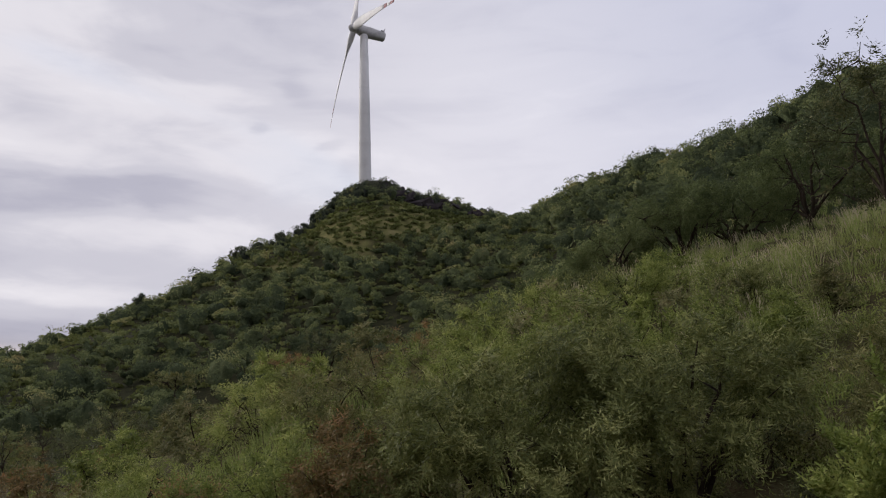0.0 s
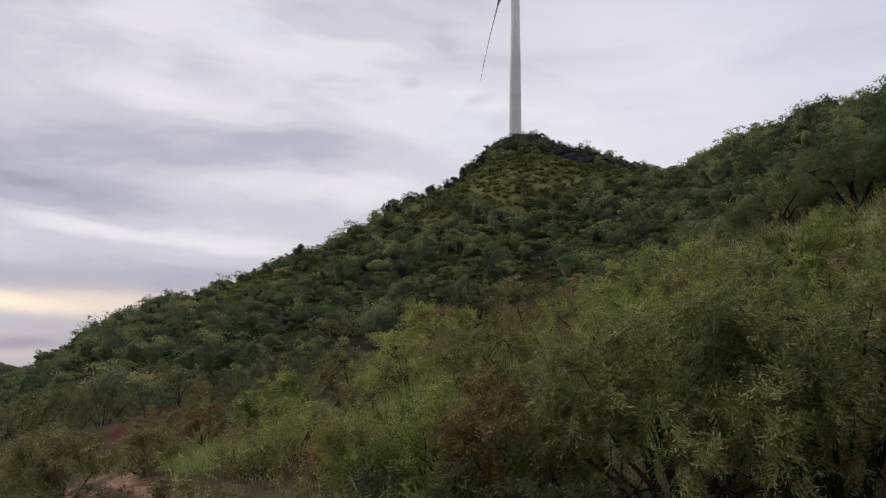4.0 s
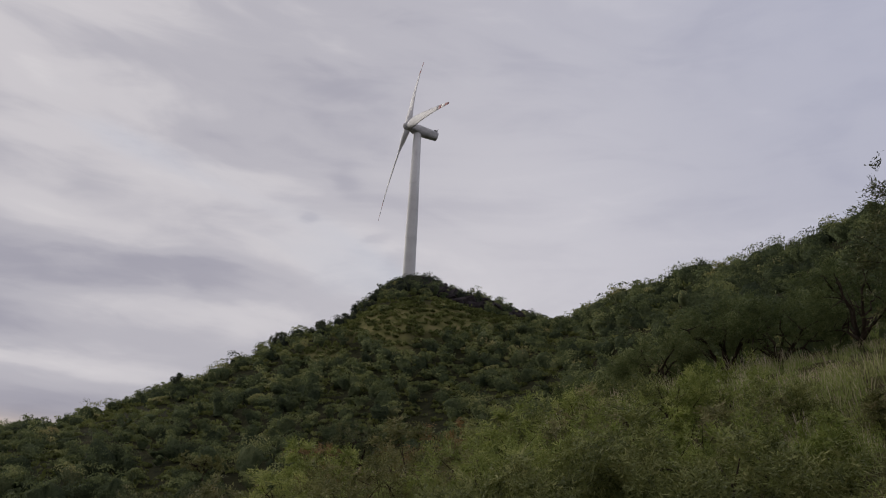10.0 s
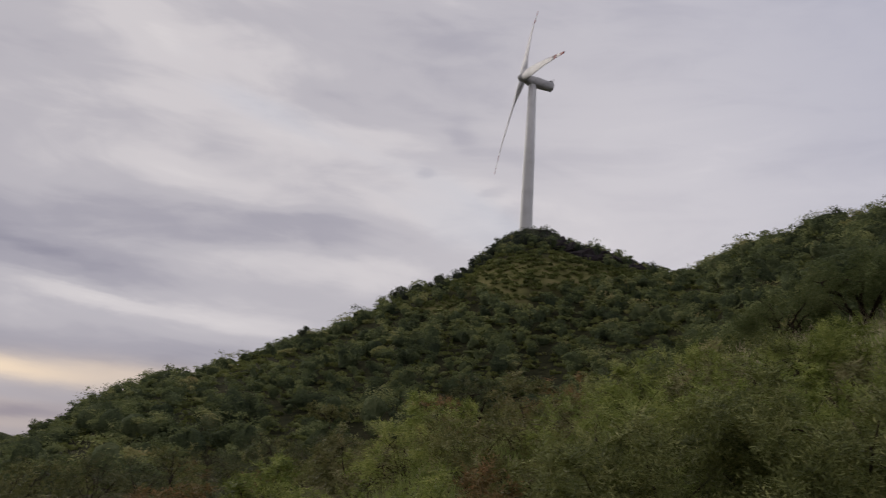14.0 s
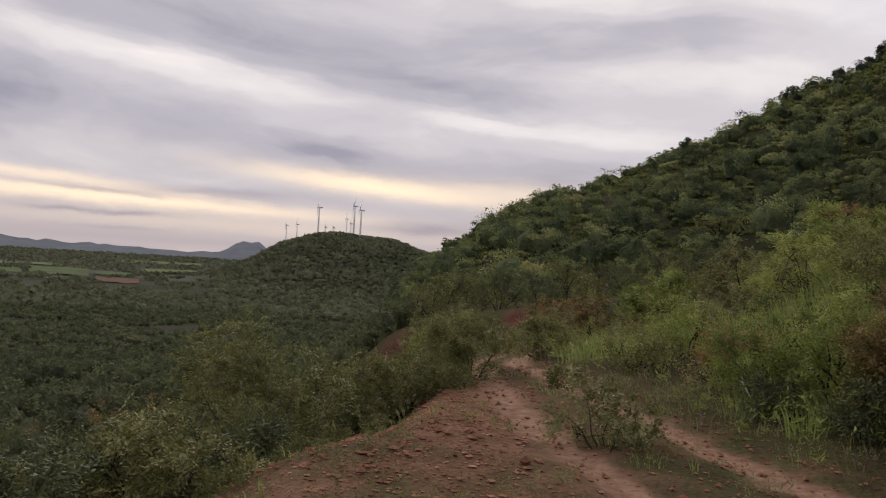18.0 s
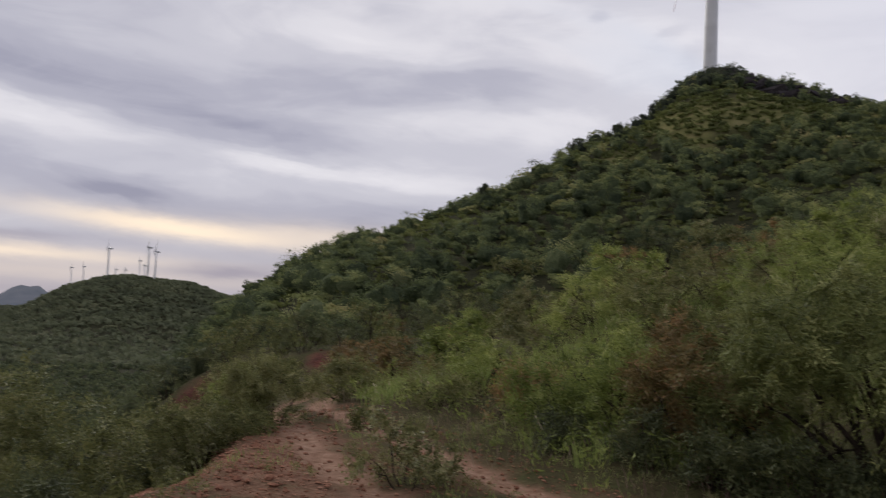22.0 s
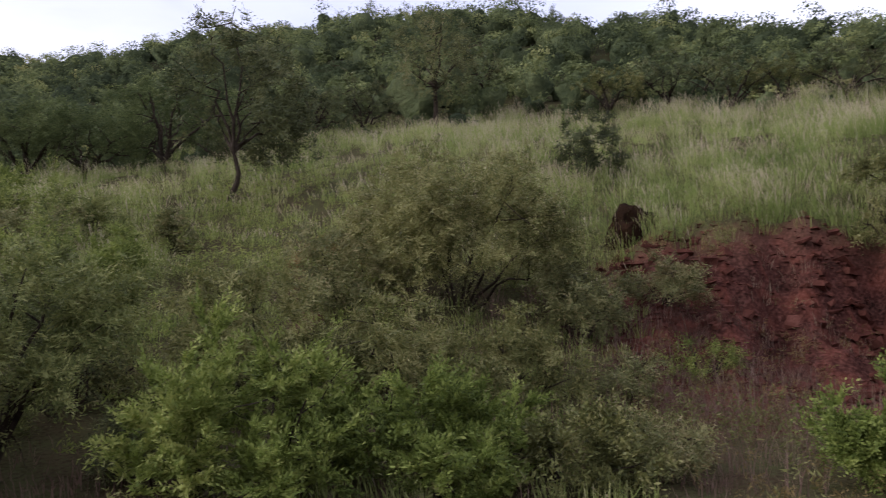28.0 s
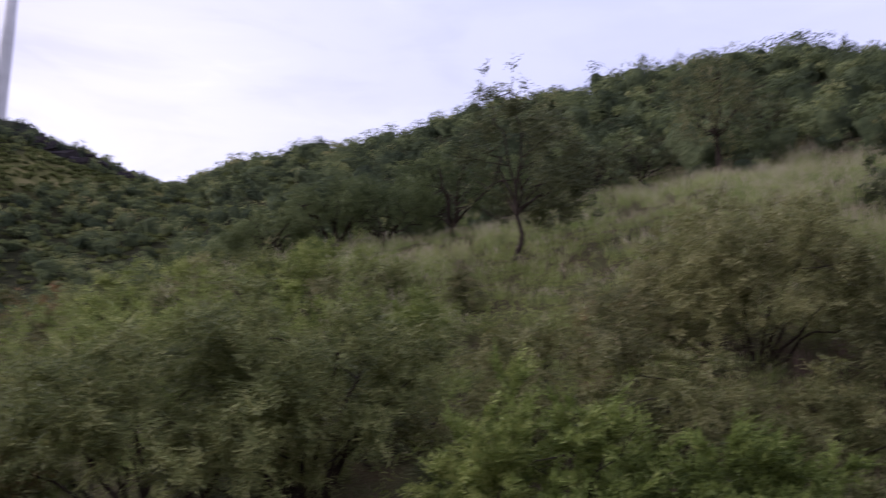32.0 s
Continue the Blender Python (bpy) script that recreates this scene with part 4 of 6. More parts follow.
def thicket_by_the_track():
    t, l = "thorn_shrub", "leafy_shrub"
    shrub(11, 11.0, 8.6, 3.6, 1.9, M_THORN, t, THORN, 6200, d=3.6, lift=0.55, flat=0.15, base_r=0.05, stems=10, leaf_l=0.056, leaf_w=0.0145, per=13)
    shrub(12, 20.0, 9.1, 3.4, 1.95, M_THORN, t, THORN, 5600, d=3.6, lift=0.60, flat=0.15, base_r=0.05, stems=10, leaf_l=0.056, leaf_w=0.0145, per=13)
    shrub(13, 3.0, 9.4, 2.0, 1.95, M_THORN, t, THORN, 1724, base_r=0.04, leaf_l=0.056, leaf_w=0.0145, per=13)
    shrub(14, -0.4, 9.3, 1.9, 1.6, M_BROWN, "dry_shrub", "russet-brown half-dry shrub with bare twigs at the edge of the track", 1700)
    shrub(15, -5.0, 10.0, 1.5, 1.5, M_BRIGHT, l, "bright green leafy shrub at the edge of the track", 1700)
    shrub(16, -8.8, 10.8, 1.6, 1.3, M_BRIGHT, l, "bright green leafy shrub at the edge of the track", 1600)
    shrub(17, -11.8, 12.0, 1.4, 1.0, M_BROWN, "dry_shrub", "russet-brown half-dry shrub at the edge of the track", 1000)
    shrub(18, -14.5, 14.5, 1.7, 1.25, M_BRIGHT, l, "bright green leafy shrub at the edge of the track", 700)
    shrub(19, -17.5, 13.6, 1.5, 0.8, M_OLIVE, t, THORN, 600)
    shrub(20, 24.0, 13.2, 1.8, 2.3, M_BRIGHT, l, "light green shrub with slender upright shoots on the bank", 1300, upright=0.9, twig=0.34)
    shrub(21, 15.0, 13.5, 3.4, 2.7, M_BRIGHT, t, "yellow-green thorn shrub on the slope above the track", 1500, leaf_l=0.1)
    shrub(22, 5.5, 14.5, 3.0, 2.2, M_BRIGHT, t, "yellow-green thorn shrub on the slope above the track", 1300, leaf_l=0.1)
    shrub(23, -2.5, 15.0, 2.6, 1.7, M_OLIVE, t, "olive thorn shrub on the slope above the track", 1000, leaf_l=0.1)
    shrub(24, -7.0, 16.5, 2.4, 1.4, M_BRIGHT, t, "yellow-green thorn shrub on the slope above the track", 800, leaf_l=0.1)
    for k, (az, r, w, h, m) in enumerate([(9.0, 16.5, 3.0, 2.2, M_BRIGHT), (13.5, 18.5, 2.8, 1.9, M_YOLIVE), (18.5, 16.0, 2.6, 2.1, M_BRIGHT), (22.5, 18.5, 2.2, 1.5, M_YOLIVE), (27.0, 16.0, 1.7, 1.4, M_BRIGHT),
                                          (1.0, 17.5, 2.8, 1.9, M_YOLIVE), (-10.5, 18.0, 2.2, 1.5, M_YOLIVE), (-4.5, 20.5, 2.6, 1.5, M_BRIGHT), (30.5, 19.0, 1.3, 0.9, M_YOLIVE)]):
        shrub(400 + k, az, r, w, h, m, t, "yellow-green thorn shrub on the slope above the track", 800, leaf_l=0.11, leaf_w=0.034)
    # low shrubs added in dark leaves to give the shade beneath the thicket
    for k, (az, r, w, h) in enumerate([(1.5, 8.3, 1.2, 0.75), (6.5, 7.7, 1.4, 0.85), (13.5, 9.6, 1.7, 0.7), (19.5, 10.4, 1.7, 0.8), (16.5, 10.2, 1.6, 0.8), (-3.5, 9.0, 1.0, 0.6), (-9.0, 9.9, 1.1, 0.55), (28.5, 8.6, 0.9, 0.6)]):
        shrub(420 + k, az, r, w, h, M_DARK, "low_shrub", "low shrub in dark leaves, added for shade under the thicket", 800, 0.052, 0.014)
    for k, (az, r, w, h, m) in enumerate([(11.5, 20.5, 2.8, 1.5, M_BRIGHT), (15.3, 21.5, 3.0, 1.6, M_THORN), (18.6, 21.0, 2.6, 1.5, M_BRIGHT), (21.6, 22.5, 2.8, 1.5, M_BRIGHT), (25.2, 19.5, 2.2, 1.4, M_THORN), (7.5, 19.5, 2.6, 1.4, M_THORN)]):
        shrub(440 + k, az, r, w, h, m, l, "yellow-green leafy shrub with upright shoots on the slope", 1100, 0.085, 0.026, upright=0.7, twig=0.34)
    # leafy bank further round
    shrub(31, 32.0, 7.6, 1.5, 1.75, M_LEAFY, l, LEAFY, 1500, 0.060, 0.0165, upright=0.9, twig=0.28, per=12)
    shrub(32, 38.5, 7.5, 1.7, 1.5, M_LEAFY, l, LEAFY, 1700, 0.060, 0.0165, upright=0.9, twig=0.28, per=12)
    shrub(33, 46.0, 7.7, 1.7, 1.35, M_LEAFY, l, LEAFY, 1700, 0.060, 0.0165, upright=0.9, twig=0.28, per=12)
    shrub(34, 52.5, 8.0, 1.4, 1.05, M_LEAFY, l, LEAFY, 1200, 0.060, 0.0165, upright=0.9, twig=0.28, per=12)
    shrub(52, 57.0, 7.9, 1.6, 0.85, M_OLIVE, "broadleaf_shrub", "low green broad-leaved shrub at the foot of the bank", 1500, 0.056, 0.017, upright=0.4)
    shrub(53, 61.8, 8.6, 1.5, 0.75, M_YOLIVE, "low_shrub", "low yellow-green shrub at the foot of the bank", 1200, 0.052, 0.016)
    shrub(54, 49.5, 7.2, 1.3, 0.75, M_LEAFY, l, LEAFY, 1000, 0.060, 0.0165, upright=0.9, twig=0.26, per=12)
    shrub(35, 36.0, 10.2, 2.5, 1.95, M_OLIVE, "broadleaf_shrub", "dark green dense broad-leaved shrub on the bank", 2000, 0.080, 0.021, per=10)
    shrub(36, 45.5, 10.0, 2.6, 1.65, M_OLIVE, "broadleaf_shrub", "dark green dense broad-leaved shrub on the bank", 2000, 0.080, 0.021, per=10)
    shrub(37, 53.0, 10.6, 2.2, 1.35, M_OLIVE, "broadleaf_shrub", "dark green dense broad-leaved shrub on the bank", 1500, 0.080, 0.021, per=10)
    shrub(38, 60.5, 11.6, 1.8, 0.95, M_YOLIVE, "low_shrub", "low yellow-green shrub on red earth", 700)
    # added dark filler in place of the shade at the back of the hollow
    shrub(51, 24.6, 10.6, 2.0, 1.7, M_DARK, "broadleaf_shrub", "dark green shrub added to darken the back of the hollow", 1500, 0.06, 0.017)
    shrub(39, 27.3, 11.0, 1.2, 0.9, M_OLIVE, "broadleaf_shrub", "dark green broad-leaved shrub beside a gully", 700)
    shrub(40, 49.5, 14.4, 5.4, 2.9, M_OLIVE, "thorn_bush", "large rounded thorn bush, olive with russet tips, on the bank", 13000, 0.070, 0.021, d=4.2, lobes=40, base_r=0.045, lift=0.12, flat=0.2, stems=9)
    shrub(42, 42.5, 14.0, 2.8, 2.2, M_YOLIVE, "thorn_bush", "olive thorn bush with russet tips on the bank", 2400, 0.085, 0.024, lift=-0.1, lobes=22)
    shrub(43, 57.5, 13.6, 2.4, 1.5, M_YOLIVE, "thorn_bush", "olive thorn bush with russet tips on the bank", 1700, 0.085, 0.024, lift=-0.1, lobes=20)
    shrub(44, 63.2, 14.6, 1.7, 0.9, M_YOLIVE, "low_shrub", "low yellow-olive shrub on red earth", 800, 0.08, 0.022)
    shrub(41, 40.5, 15.2, 1.6, 1.2, M_BROWN, "low_shrub", "low russet shrub beside red earth", 500)
    # shrubs at the foot of the red cut
    shrub(45, 75.5, 9.0, 1.6, 1.25, M_LEAFY, l, "bright green low shrub at the foot of the red cut", 2600, 0.055, 0.018, upright=0.8, per=8)
    shrub(46, 82.0, 9.4, 2.0, 1.2, M_OLIVE, "flowering_shrub", "olive shrub with tiny yellow flowers at the foot of the cut", 1700, 0.06, 0.024)
    blossoms(82.0, 9.4, 1.0, 1.3)
    shrub(47, 94.5, 8.9, 1.5, 1.2, M_LEAFY, l, "bright green low shrub at the foot of the red cut", 2600, 0.055, 0.018, upright=0.8, per=8)
    shrub(48, 100.5, 9.6, 1.8, 1.4, M_LEAFY, l, "bright green low shrub at the foot of the red cut", 2200, 0.055, 0.018, upright=0.8)
    shrub(49, 65.5, 13.0, 1.5, 0.7, M_BRIGHT, "low_shrub", "low yellow-green shrub on red earth", 450)
    shrub(50, 58.3, 23.0, 3.0, 2.5, M_DARK, "round_bush", "rounded green bush standing in tall grass", 900, 0.12, 0.035)
    # shrubs below the edge of the bank, over the valley
    # dark leaves on 64, 67, 75, 76, 79 and 80 stand in for shade
    shrub(61, -41.0, 11.6, 4.3, 3.6, M_OLIVE, "dense_bush", "dense olive-green bush below the edge of the bank", 9000, 0.055, 0.018, lobes=26)
    shrub(62, -32.4, 12.0, 2.8, 0.9, M_OLIVE, "thorn_shrub", "green flat-topped feathery thorn shrub at the end of the bank", 3000, 0.046, 0.013, lift=0.12, flat=0.4, per=11, base_r=0.035)
    shrub(63, -28.2, 12.6, 1.9, 0.75, M_OLIVE, "thorn_shrub", "green flat-topped feathery thorn shrub at the end of the bank", 2000, 0.046, 0.013, lift=0.25, flat=0.4, per=11)
    shrub(64, -52.5, 9.0, 2.8, 1.8, M_DARK, "dense_bush", "olive-green bush below the edge of the bank", 2600, 0.07, 0.028)
    shrub(65, -51.5, 13.2, 3.4, 2.9, M_BROWN, "dense_bush", "brownish-green bush on the slope below the bank", 1700)
    shrub(66, -60.5, 12.0, 3.4, 2.8, M_OLIVE, "dense_bush", "olive-green bush below the edge of the bank", 1600)
    shrub(78, -48.3, 7.6, 2.0, 1.25, M_OLIVE, "thorn_shrub", "olive shrub with pale tips below the edge of the mound", 2400, 0.052, 0.014)
    shrub(79, -44.5, 8.9, 2.2, 1.5, M_DARK, "dense_bush", "dense dark green bush below the edge of the bank", 2200, 0.055, 0.017)
    shrub(80, -56.0, 7.4, 2.0, 1.3, M_DARK, "thorn_shrub", "shrub below the edge of the mound, leaves darkened for shade", 2000, 0.055, 0.016)
    shrub(75, -46.5, 10.4, 2.3, 1.9, M_DARK, "dense_bush", "dense dark green bush below the edge of the bank", 1800)
    shrub(76, -37.0, 12.8, 2.3, 1.9, M_DARK, "dense_bush", "dense dark green bush below the edge of the bank", 1500)
    shrub(77, -57.5, 16.5, 3.4, 3.2, M_DARK, "dense_bush", "dense dark green bush below the edge of the bank", 1100)
    shrub(67, -47.5, 16.0, 3.0, 3.0, M_DARK, "dense_bush", "dense dark green bush below the edge of the bank", 1500)
    shrub(68, -39.0, 17.5, 2.6, 2.6, M_DARK, "dense_bush", "dense dark green bush below the edge of the bank", 1100)
    shrub(69, -23.4, 15.6, 1.5, 1.05, M_OLIVE, "thorn_shrub", "dark green shrub where the track bends", 800)
    shrub(70, -19.3, 7.9, 1.25, 0.8, M_YOLIVE, "weed_clump", "wiry dull green weed clump between the wheel ruts", 420, 0.045, 0.018, lobes=18, twig=0.22, base_r=0.012)
    shrub(71, -21.8, 11.6, 0.6, 0.4, M_OLIVE, "weed_clump", "small dull green weed clump beside the rut", 160, 0.05, 0.02, twig=0.16, base_r=0.01)
    shrub(72, -30.5, 21.0, 2.2, 1.4, M_BRIGHT, "thorn_shrub", "light green spreading thorn shrub on the spur", 600, 0.11, 0.035)
    for k, (az, r, w, h, m) in enumerate([(-35.5, 31.5, 2.6, 1.6, M_OLIVE), (-31.3, 31.0, 2.2, 1.3, M_YOLIVE), (-28.2, 25.5, 2.0, 1.3, M_OLIVE), (-26.6, 30.8, 2.4, 1.7, M_DARK), (-23.2, 27.4, 2.0, 1.3, M_BROWN), (-30.0, 36.5, 2.8, 1.9, M_OLIVE), (-35.0, 37.0, 2.8, 1.8, M_DARK)]):
        shrub(480 + k, az, r, w, h, m, "thorn_shrub", "dull green thorn shrub on the spur beside bare red earth", 420, 0.11, 0.035)
    shrub(73, -20.0, 19.0, 2.0, 1.2, M_BROWN, "dry_shrub", "russet-brown shrub beside the bend of the track", 500, 0.10, 0.03)
    shrub(74, -16.0, 20.0, 2.2, 1.7, M_BRIGHT, "leafy_shrub", "bright green young tree beside the track", 700, 0.11, 0.035)


thicket_by_the_track()


# ---- trees with visible trunks ----
def trees_on_the_slope():
    A, al = "acacia_tree", "flat-topped acacia with dark forked trunk on the grassy slope"
    for k, (az, r, w, h, fork) in enumerate([(13.0, 33, 4.2, 1.6, 0.5), (17.0, 32, 5.0, 2.2, 0.7), (21.8, 31, 6.0, 2.7, 1.0), (25.0, 31.5, 6.2, 2.9, 1.0), (29.8, 30.5, 7.0, 3.2, 1.1), (33.4, 32, 5.5, 2.8, 1.0)]):
        shrub(101 + k, az, r, w, h, M_ACACIA, A, al, 1900, 0.13, 0.042, lift=fork * 0.42, fork=fork * 0.34, flat=0.45, base_r=0.11, lobes=26, twig=0.4, cat="tree")
    shrub(110, 34.3, 22, 4.0, 5.4, M_DARK, "slender_tree", "slender sparse tree with thin dark trunk in tall grass", 2600, 0.13, 0.045, lift=1.3, fork=1.5, base_r=0.07, lobes=18, twig=0.5, cat="tree", per=7)
    shrub(111, 48.0, 38, 4.6, 6.2, M_YOLIVE, "slender_tree", "tall sparse tree with russet leaves above the grass", 1000, 0.17, 0.06, lift=1.3, fork=1.9, base_r=0.11, lobes=18, twig=0.6, cat="tree", per=7)
    shrub(112, 51.5, 41, 3.0, 2.6, M_DARK, "forked_tree", "small tree with bare pale forked trunk", 500, 0.15, 0.05, lift=1.6, fork=1.2, base_r=0.10, cat="tree")
    shrub(113, 79.2, 18.2, 3.6, 1.15, M_OLIVE, A, "small umbrella acacia leaning over the red cut", 3200, 0.075, 0.025, lift=1.0, fork=0.55, flat=0.9, base_r=0.05, lobes=18, cat="tree")
    shrub(114, 77.3, 18.0, 2.6, 1.15, M_OLIVE, "low_shrub", "low green shrub on the brink of the red cut", 500, 0.075, 0.025)
    shrub(115, 88.6, 22.3, 7.6, 2.3, M_DARK, A, "wide flat-topped acacia with dark leaning trunk", 6200, 0.08, 0.028, lift=0.32, fork=0.75, flat=0.7, base_r=0.085, lobes=30, cat="tree")
    shrub(116, 95.0, 22.6, 6.8, 2.3, M_DARK, A, al, 5200, 0.08, 0.028, lift=0.4, fork=0.7, flat=0.8, base_r=0.085, lobes=20, cat="tree")
    shrub(117, 91.2, 47, 6.0, 4.6, M_GREY, "pale_tree", "pale grey-green feathery tree above the other crowns", 1800, 0.2, 0.06, lift=2.6, fork=2.8, base_r=0.14, lobes=20, twig=0.7, cat="tree")
    shrub(118, 80.6, 58, 5.4, 3.6, M_DARK, A, "dark flat-topped tree on the skyline", 600, 0.24, 0.09, lift=1.3, fork=1.2, flat=0.5, base_r=0.12, cat="tree")
    for k, (az, r) in enumerate([(60, 39), (64, 40), (68, 38.5), (71.3, 38), (75, 39), (79, 38), (83, 39), (86, 41), (99, 36), (103, 34), (43, 38), (39.5, 37)]):
        shrub(120 + k, az, r, 4.6 + (k * 7 % 5) * 0.35, 2.2 + (k * 3 % 4) * 0.3, M_DARK if k % 3 else M_OLIVE, "thorn_tree", "dark green thorn tree along the upper edge of the grass", 620, 0.16, 0.055, lift=0.45, fork=0.3, flat=0.45, base_r=0.09, cat="tree")
    shrub(140, -5.4, 32, 2.7, 0.85, M_BROWN, A, "small umbrella acacia with bare trunk on the slope", 420, 0.11, 0.035, lift=0.95, fork=0.9, flat=0.9, base_r=0.06, cat="tree")
    shrub(141, -2.6, 44, 5.4, 3.3, M_DARK, "broad_tree", "broad dark green tree on the slope", 900, 0.17, 0.06, lift=0.6, fork=0.8, base_r=0.12, cat="tree")
    shrub(142, -12.4, 74, 5.0, 2.2, M_OLIVE, "umbrella_tree", "round-topped light green umbrella tree on the slope", 800, 0.2, 0.07, lift=0.9, fork=1.0, flat=0.6, base_r=0.12, cat="tree")


trees_on_the_slope()


# ---- scrub of the hillside: countable shrubs nearby, the rest as one cover ----
def cells(rng, az0, az1, r0, r1, step):
    """Jittered plan points in a sector of the land."""
    out = []
    r = r0
    while r < r1:
        n = max(1, int(radians(az1 - az0) * r / step))
        a = az0 + (np.arange(n) + rng.uniform(0, 1, n)) / n * (az1 - az0)
        rr = r + rng.uniform(0, step, n)
        out.append(np.stack([a, rr], -1))
        r += step
    return np.concatenate(out)


def scrub_shrubs():
    rng = np.random.default_rng(5)
    kinds = [("hill_shrub", "rounded dark green shrub on the hillside", 201, 2.6, 1.7, M_DARK, 0.0, 0.0), ("hill_shrub", "rounded olive shrub on the hillside", 202, 2.3, 1.5, M_OLIVE, 0.0, 0.0),
             ("hill_shrub", "light green shrub on the hillside", 203, 2.0, 1.4, M_BRIGHT, 0.0, 0.0), ("hill_tree", "small flat-topped thorn tree on the hillside", 204, 3.2, 1.7, M_DARK, 0.6, 0.6),
             ("hill_shrub", "russet-tinged shrub on the hillside", 205, 2.2, 1.4, M_BROWN, 0.0, 0.0), ("hill_tree", "small round-topped green tree on the hillside", 206, 2.8, 2.2, M_OLIVE, 0.5, 0.2)]
    base = []
    for name, label, seed, w, h, leaf, fork, flat in kinds:
        base.append(plant(name, label, "tree" if fork else "shrub", seed, w, w * 0.9, h, fork * 0.8, 680, 6, 0.080, 0.030, leaf, 0.05, fork, 14, 0.34, flat, "shrubs on the hillside", 0.0, 4, True))
    first = [True] * len(base)
    P = cells(rng, -36, 13, 18, 64, 3.1)
    made = 0
    for az, r in P:
        if made > 285:
            break
        if 10 < az < 36 and r < 36:
            continue
        px, py = np.array([r * math.sin(radians(az))]), np.array([r * math.cos(radians(az))])
        if bareness(px, py)[1][0] > 0.12 or (-28 < az < -22 and 22 < r < 25) or (az < -24 and r < 19):
            continue
        if rng.random() < 0.30:
            continue
        k = rng.choice(6, p=[0.42, 0.15, 0.03, 0.18, 0.12, 0.10])
        size, turn = rng.uniform(0.65, 1.25) * (0.62 + 0.38 * min(r / 45, 1)), rng.uniform(0, 360)
        if first[k]:
            put(base[k], az, r, turn, size)
            first[k] = False
        else:
            put_copy(base[k], az, r, turn, size)
        made += 1


scrub_shrubs()


def scrub_cover(name, label, P, w, h, n_quads, quad, leaf, seed, lift=0.0, vary=0.11):
    """One mesh of many lumpy crowns; P: bearings and distances; w, h, quad: sizes of each."""
    rng = np.random.default_rng(seed)
    x, y = P[:, 1] * np.sin(np.radians(P[:, 0])), P[:, 1] * np.cos(np.radians(P[:, 0]))
    z = height(x, y)
    N, K = len(P), 6
    th, rho = rng.uniform(0, 2 * np.pi, (N, K)), np.sqrt(rng.uniform(0, 1, (N, K))) * 0.70
    zc = rng.uniform(0.30, 0.86, (N, K)) * np.sqrt(1 - rho**2)
    c = np.stack([rho * np.cos(th), rho * np.sin(th), zc], -1)
    rad = rng.uniform(0.26, 0.48, (N, K))
    I = np.repeat(np.arange(N), n_quads)
    pick = rng.integers(0, K, len(I))
    d = unit(rng.normal(size=(len(I), 3)))
    d[:, 2] = np.abs(d[:, 2]) * np.where(rng.random(len(I)) < 0.85, 1, -0.6)
    p = c[I, pick] + d * np.array([1, 1, 0.55]) * (rad[I, pick] * rng.uniform(0.58, 1.06, len(I)))[:, None]
    p[:, 2] = np.maximum(p[:, 2], 0.12 * rng.random(len(I)) + 0.02)
    S = np.stack([w / 2, w / 2 * rng.uniform(0.8, 1.1, N), h], -1)
    pos = p * S[I] + np.stack([x, y, z + lift * h], -1)[I]
    nrm = unit(d * np.array([0.95, 0.95, 1.0]) + np.array([0, 0, 0.18]) + rng.normal(size=d.shape) * 0.45)
    al = unit(np.cross(nrm, rng.normal(size=d.shape)))
    sd = np.cross(nrm, al)
    L = quad[I] * rng.uniform(0.55, 1.4, len(I))
    al, sd, W = al * (L * 0.62)[:, None], sd * (L * 0.34)[:, None], rng.uniform(-0.6, 0.6, len(I))[:, None]
    V = np.stack([pos + al, pos - al * 0.7 + sd * (1 + W), pos - al * 0.7 - sd * (1 - W)], 1).reshape(-1, 3)
    tint = np.clip(rng.normal(size=N) * vary, -0.24, 0.13)
    own = np.repeat(tint[I] + np.clip(rng.normal(size=len(I)) * 0.03, -0.1, 0.1), 3)
    F = np.arange(len(V)).reshape(-1, 3)
    mats, which = [leaf], np.zeros(len(F), int)
    if leaf in M_SHADED_MASS:
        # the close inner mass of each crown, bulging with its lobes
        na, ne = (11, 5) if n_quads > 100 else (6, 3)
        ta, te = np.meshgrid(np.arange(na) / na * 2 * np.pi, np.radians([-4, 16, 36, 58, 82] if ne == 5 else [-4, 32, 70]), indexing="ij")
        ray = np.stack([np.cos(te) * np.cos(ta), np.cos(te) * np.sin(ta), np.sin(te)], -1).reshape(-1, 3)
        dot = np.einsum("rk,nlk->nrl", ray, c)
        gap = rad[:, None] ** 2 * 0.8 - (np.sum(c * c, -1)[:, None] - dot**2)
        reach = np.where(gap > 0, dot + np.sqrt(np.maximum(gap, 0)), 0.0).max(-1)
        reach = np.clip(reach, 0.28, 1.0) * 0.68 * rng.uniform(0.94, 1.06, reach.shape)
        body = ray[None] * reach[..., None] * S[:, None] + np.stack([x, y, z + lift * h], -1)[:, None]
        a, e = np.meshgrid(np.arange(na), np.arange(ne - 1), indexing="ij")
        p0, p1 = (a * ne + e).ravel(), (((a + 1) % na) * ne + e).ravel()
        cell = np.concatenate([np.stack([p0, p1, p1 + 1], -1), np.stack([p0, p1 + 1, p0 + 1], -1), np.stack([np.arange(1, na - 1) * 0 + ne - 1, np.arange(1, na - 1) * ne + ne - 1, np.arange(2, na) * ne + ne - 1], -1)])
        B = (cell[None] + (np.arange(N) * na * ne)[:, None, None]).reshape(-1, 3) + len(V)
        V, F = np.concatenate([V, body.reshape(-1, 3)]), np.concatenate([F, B])
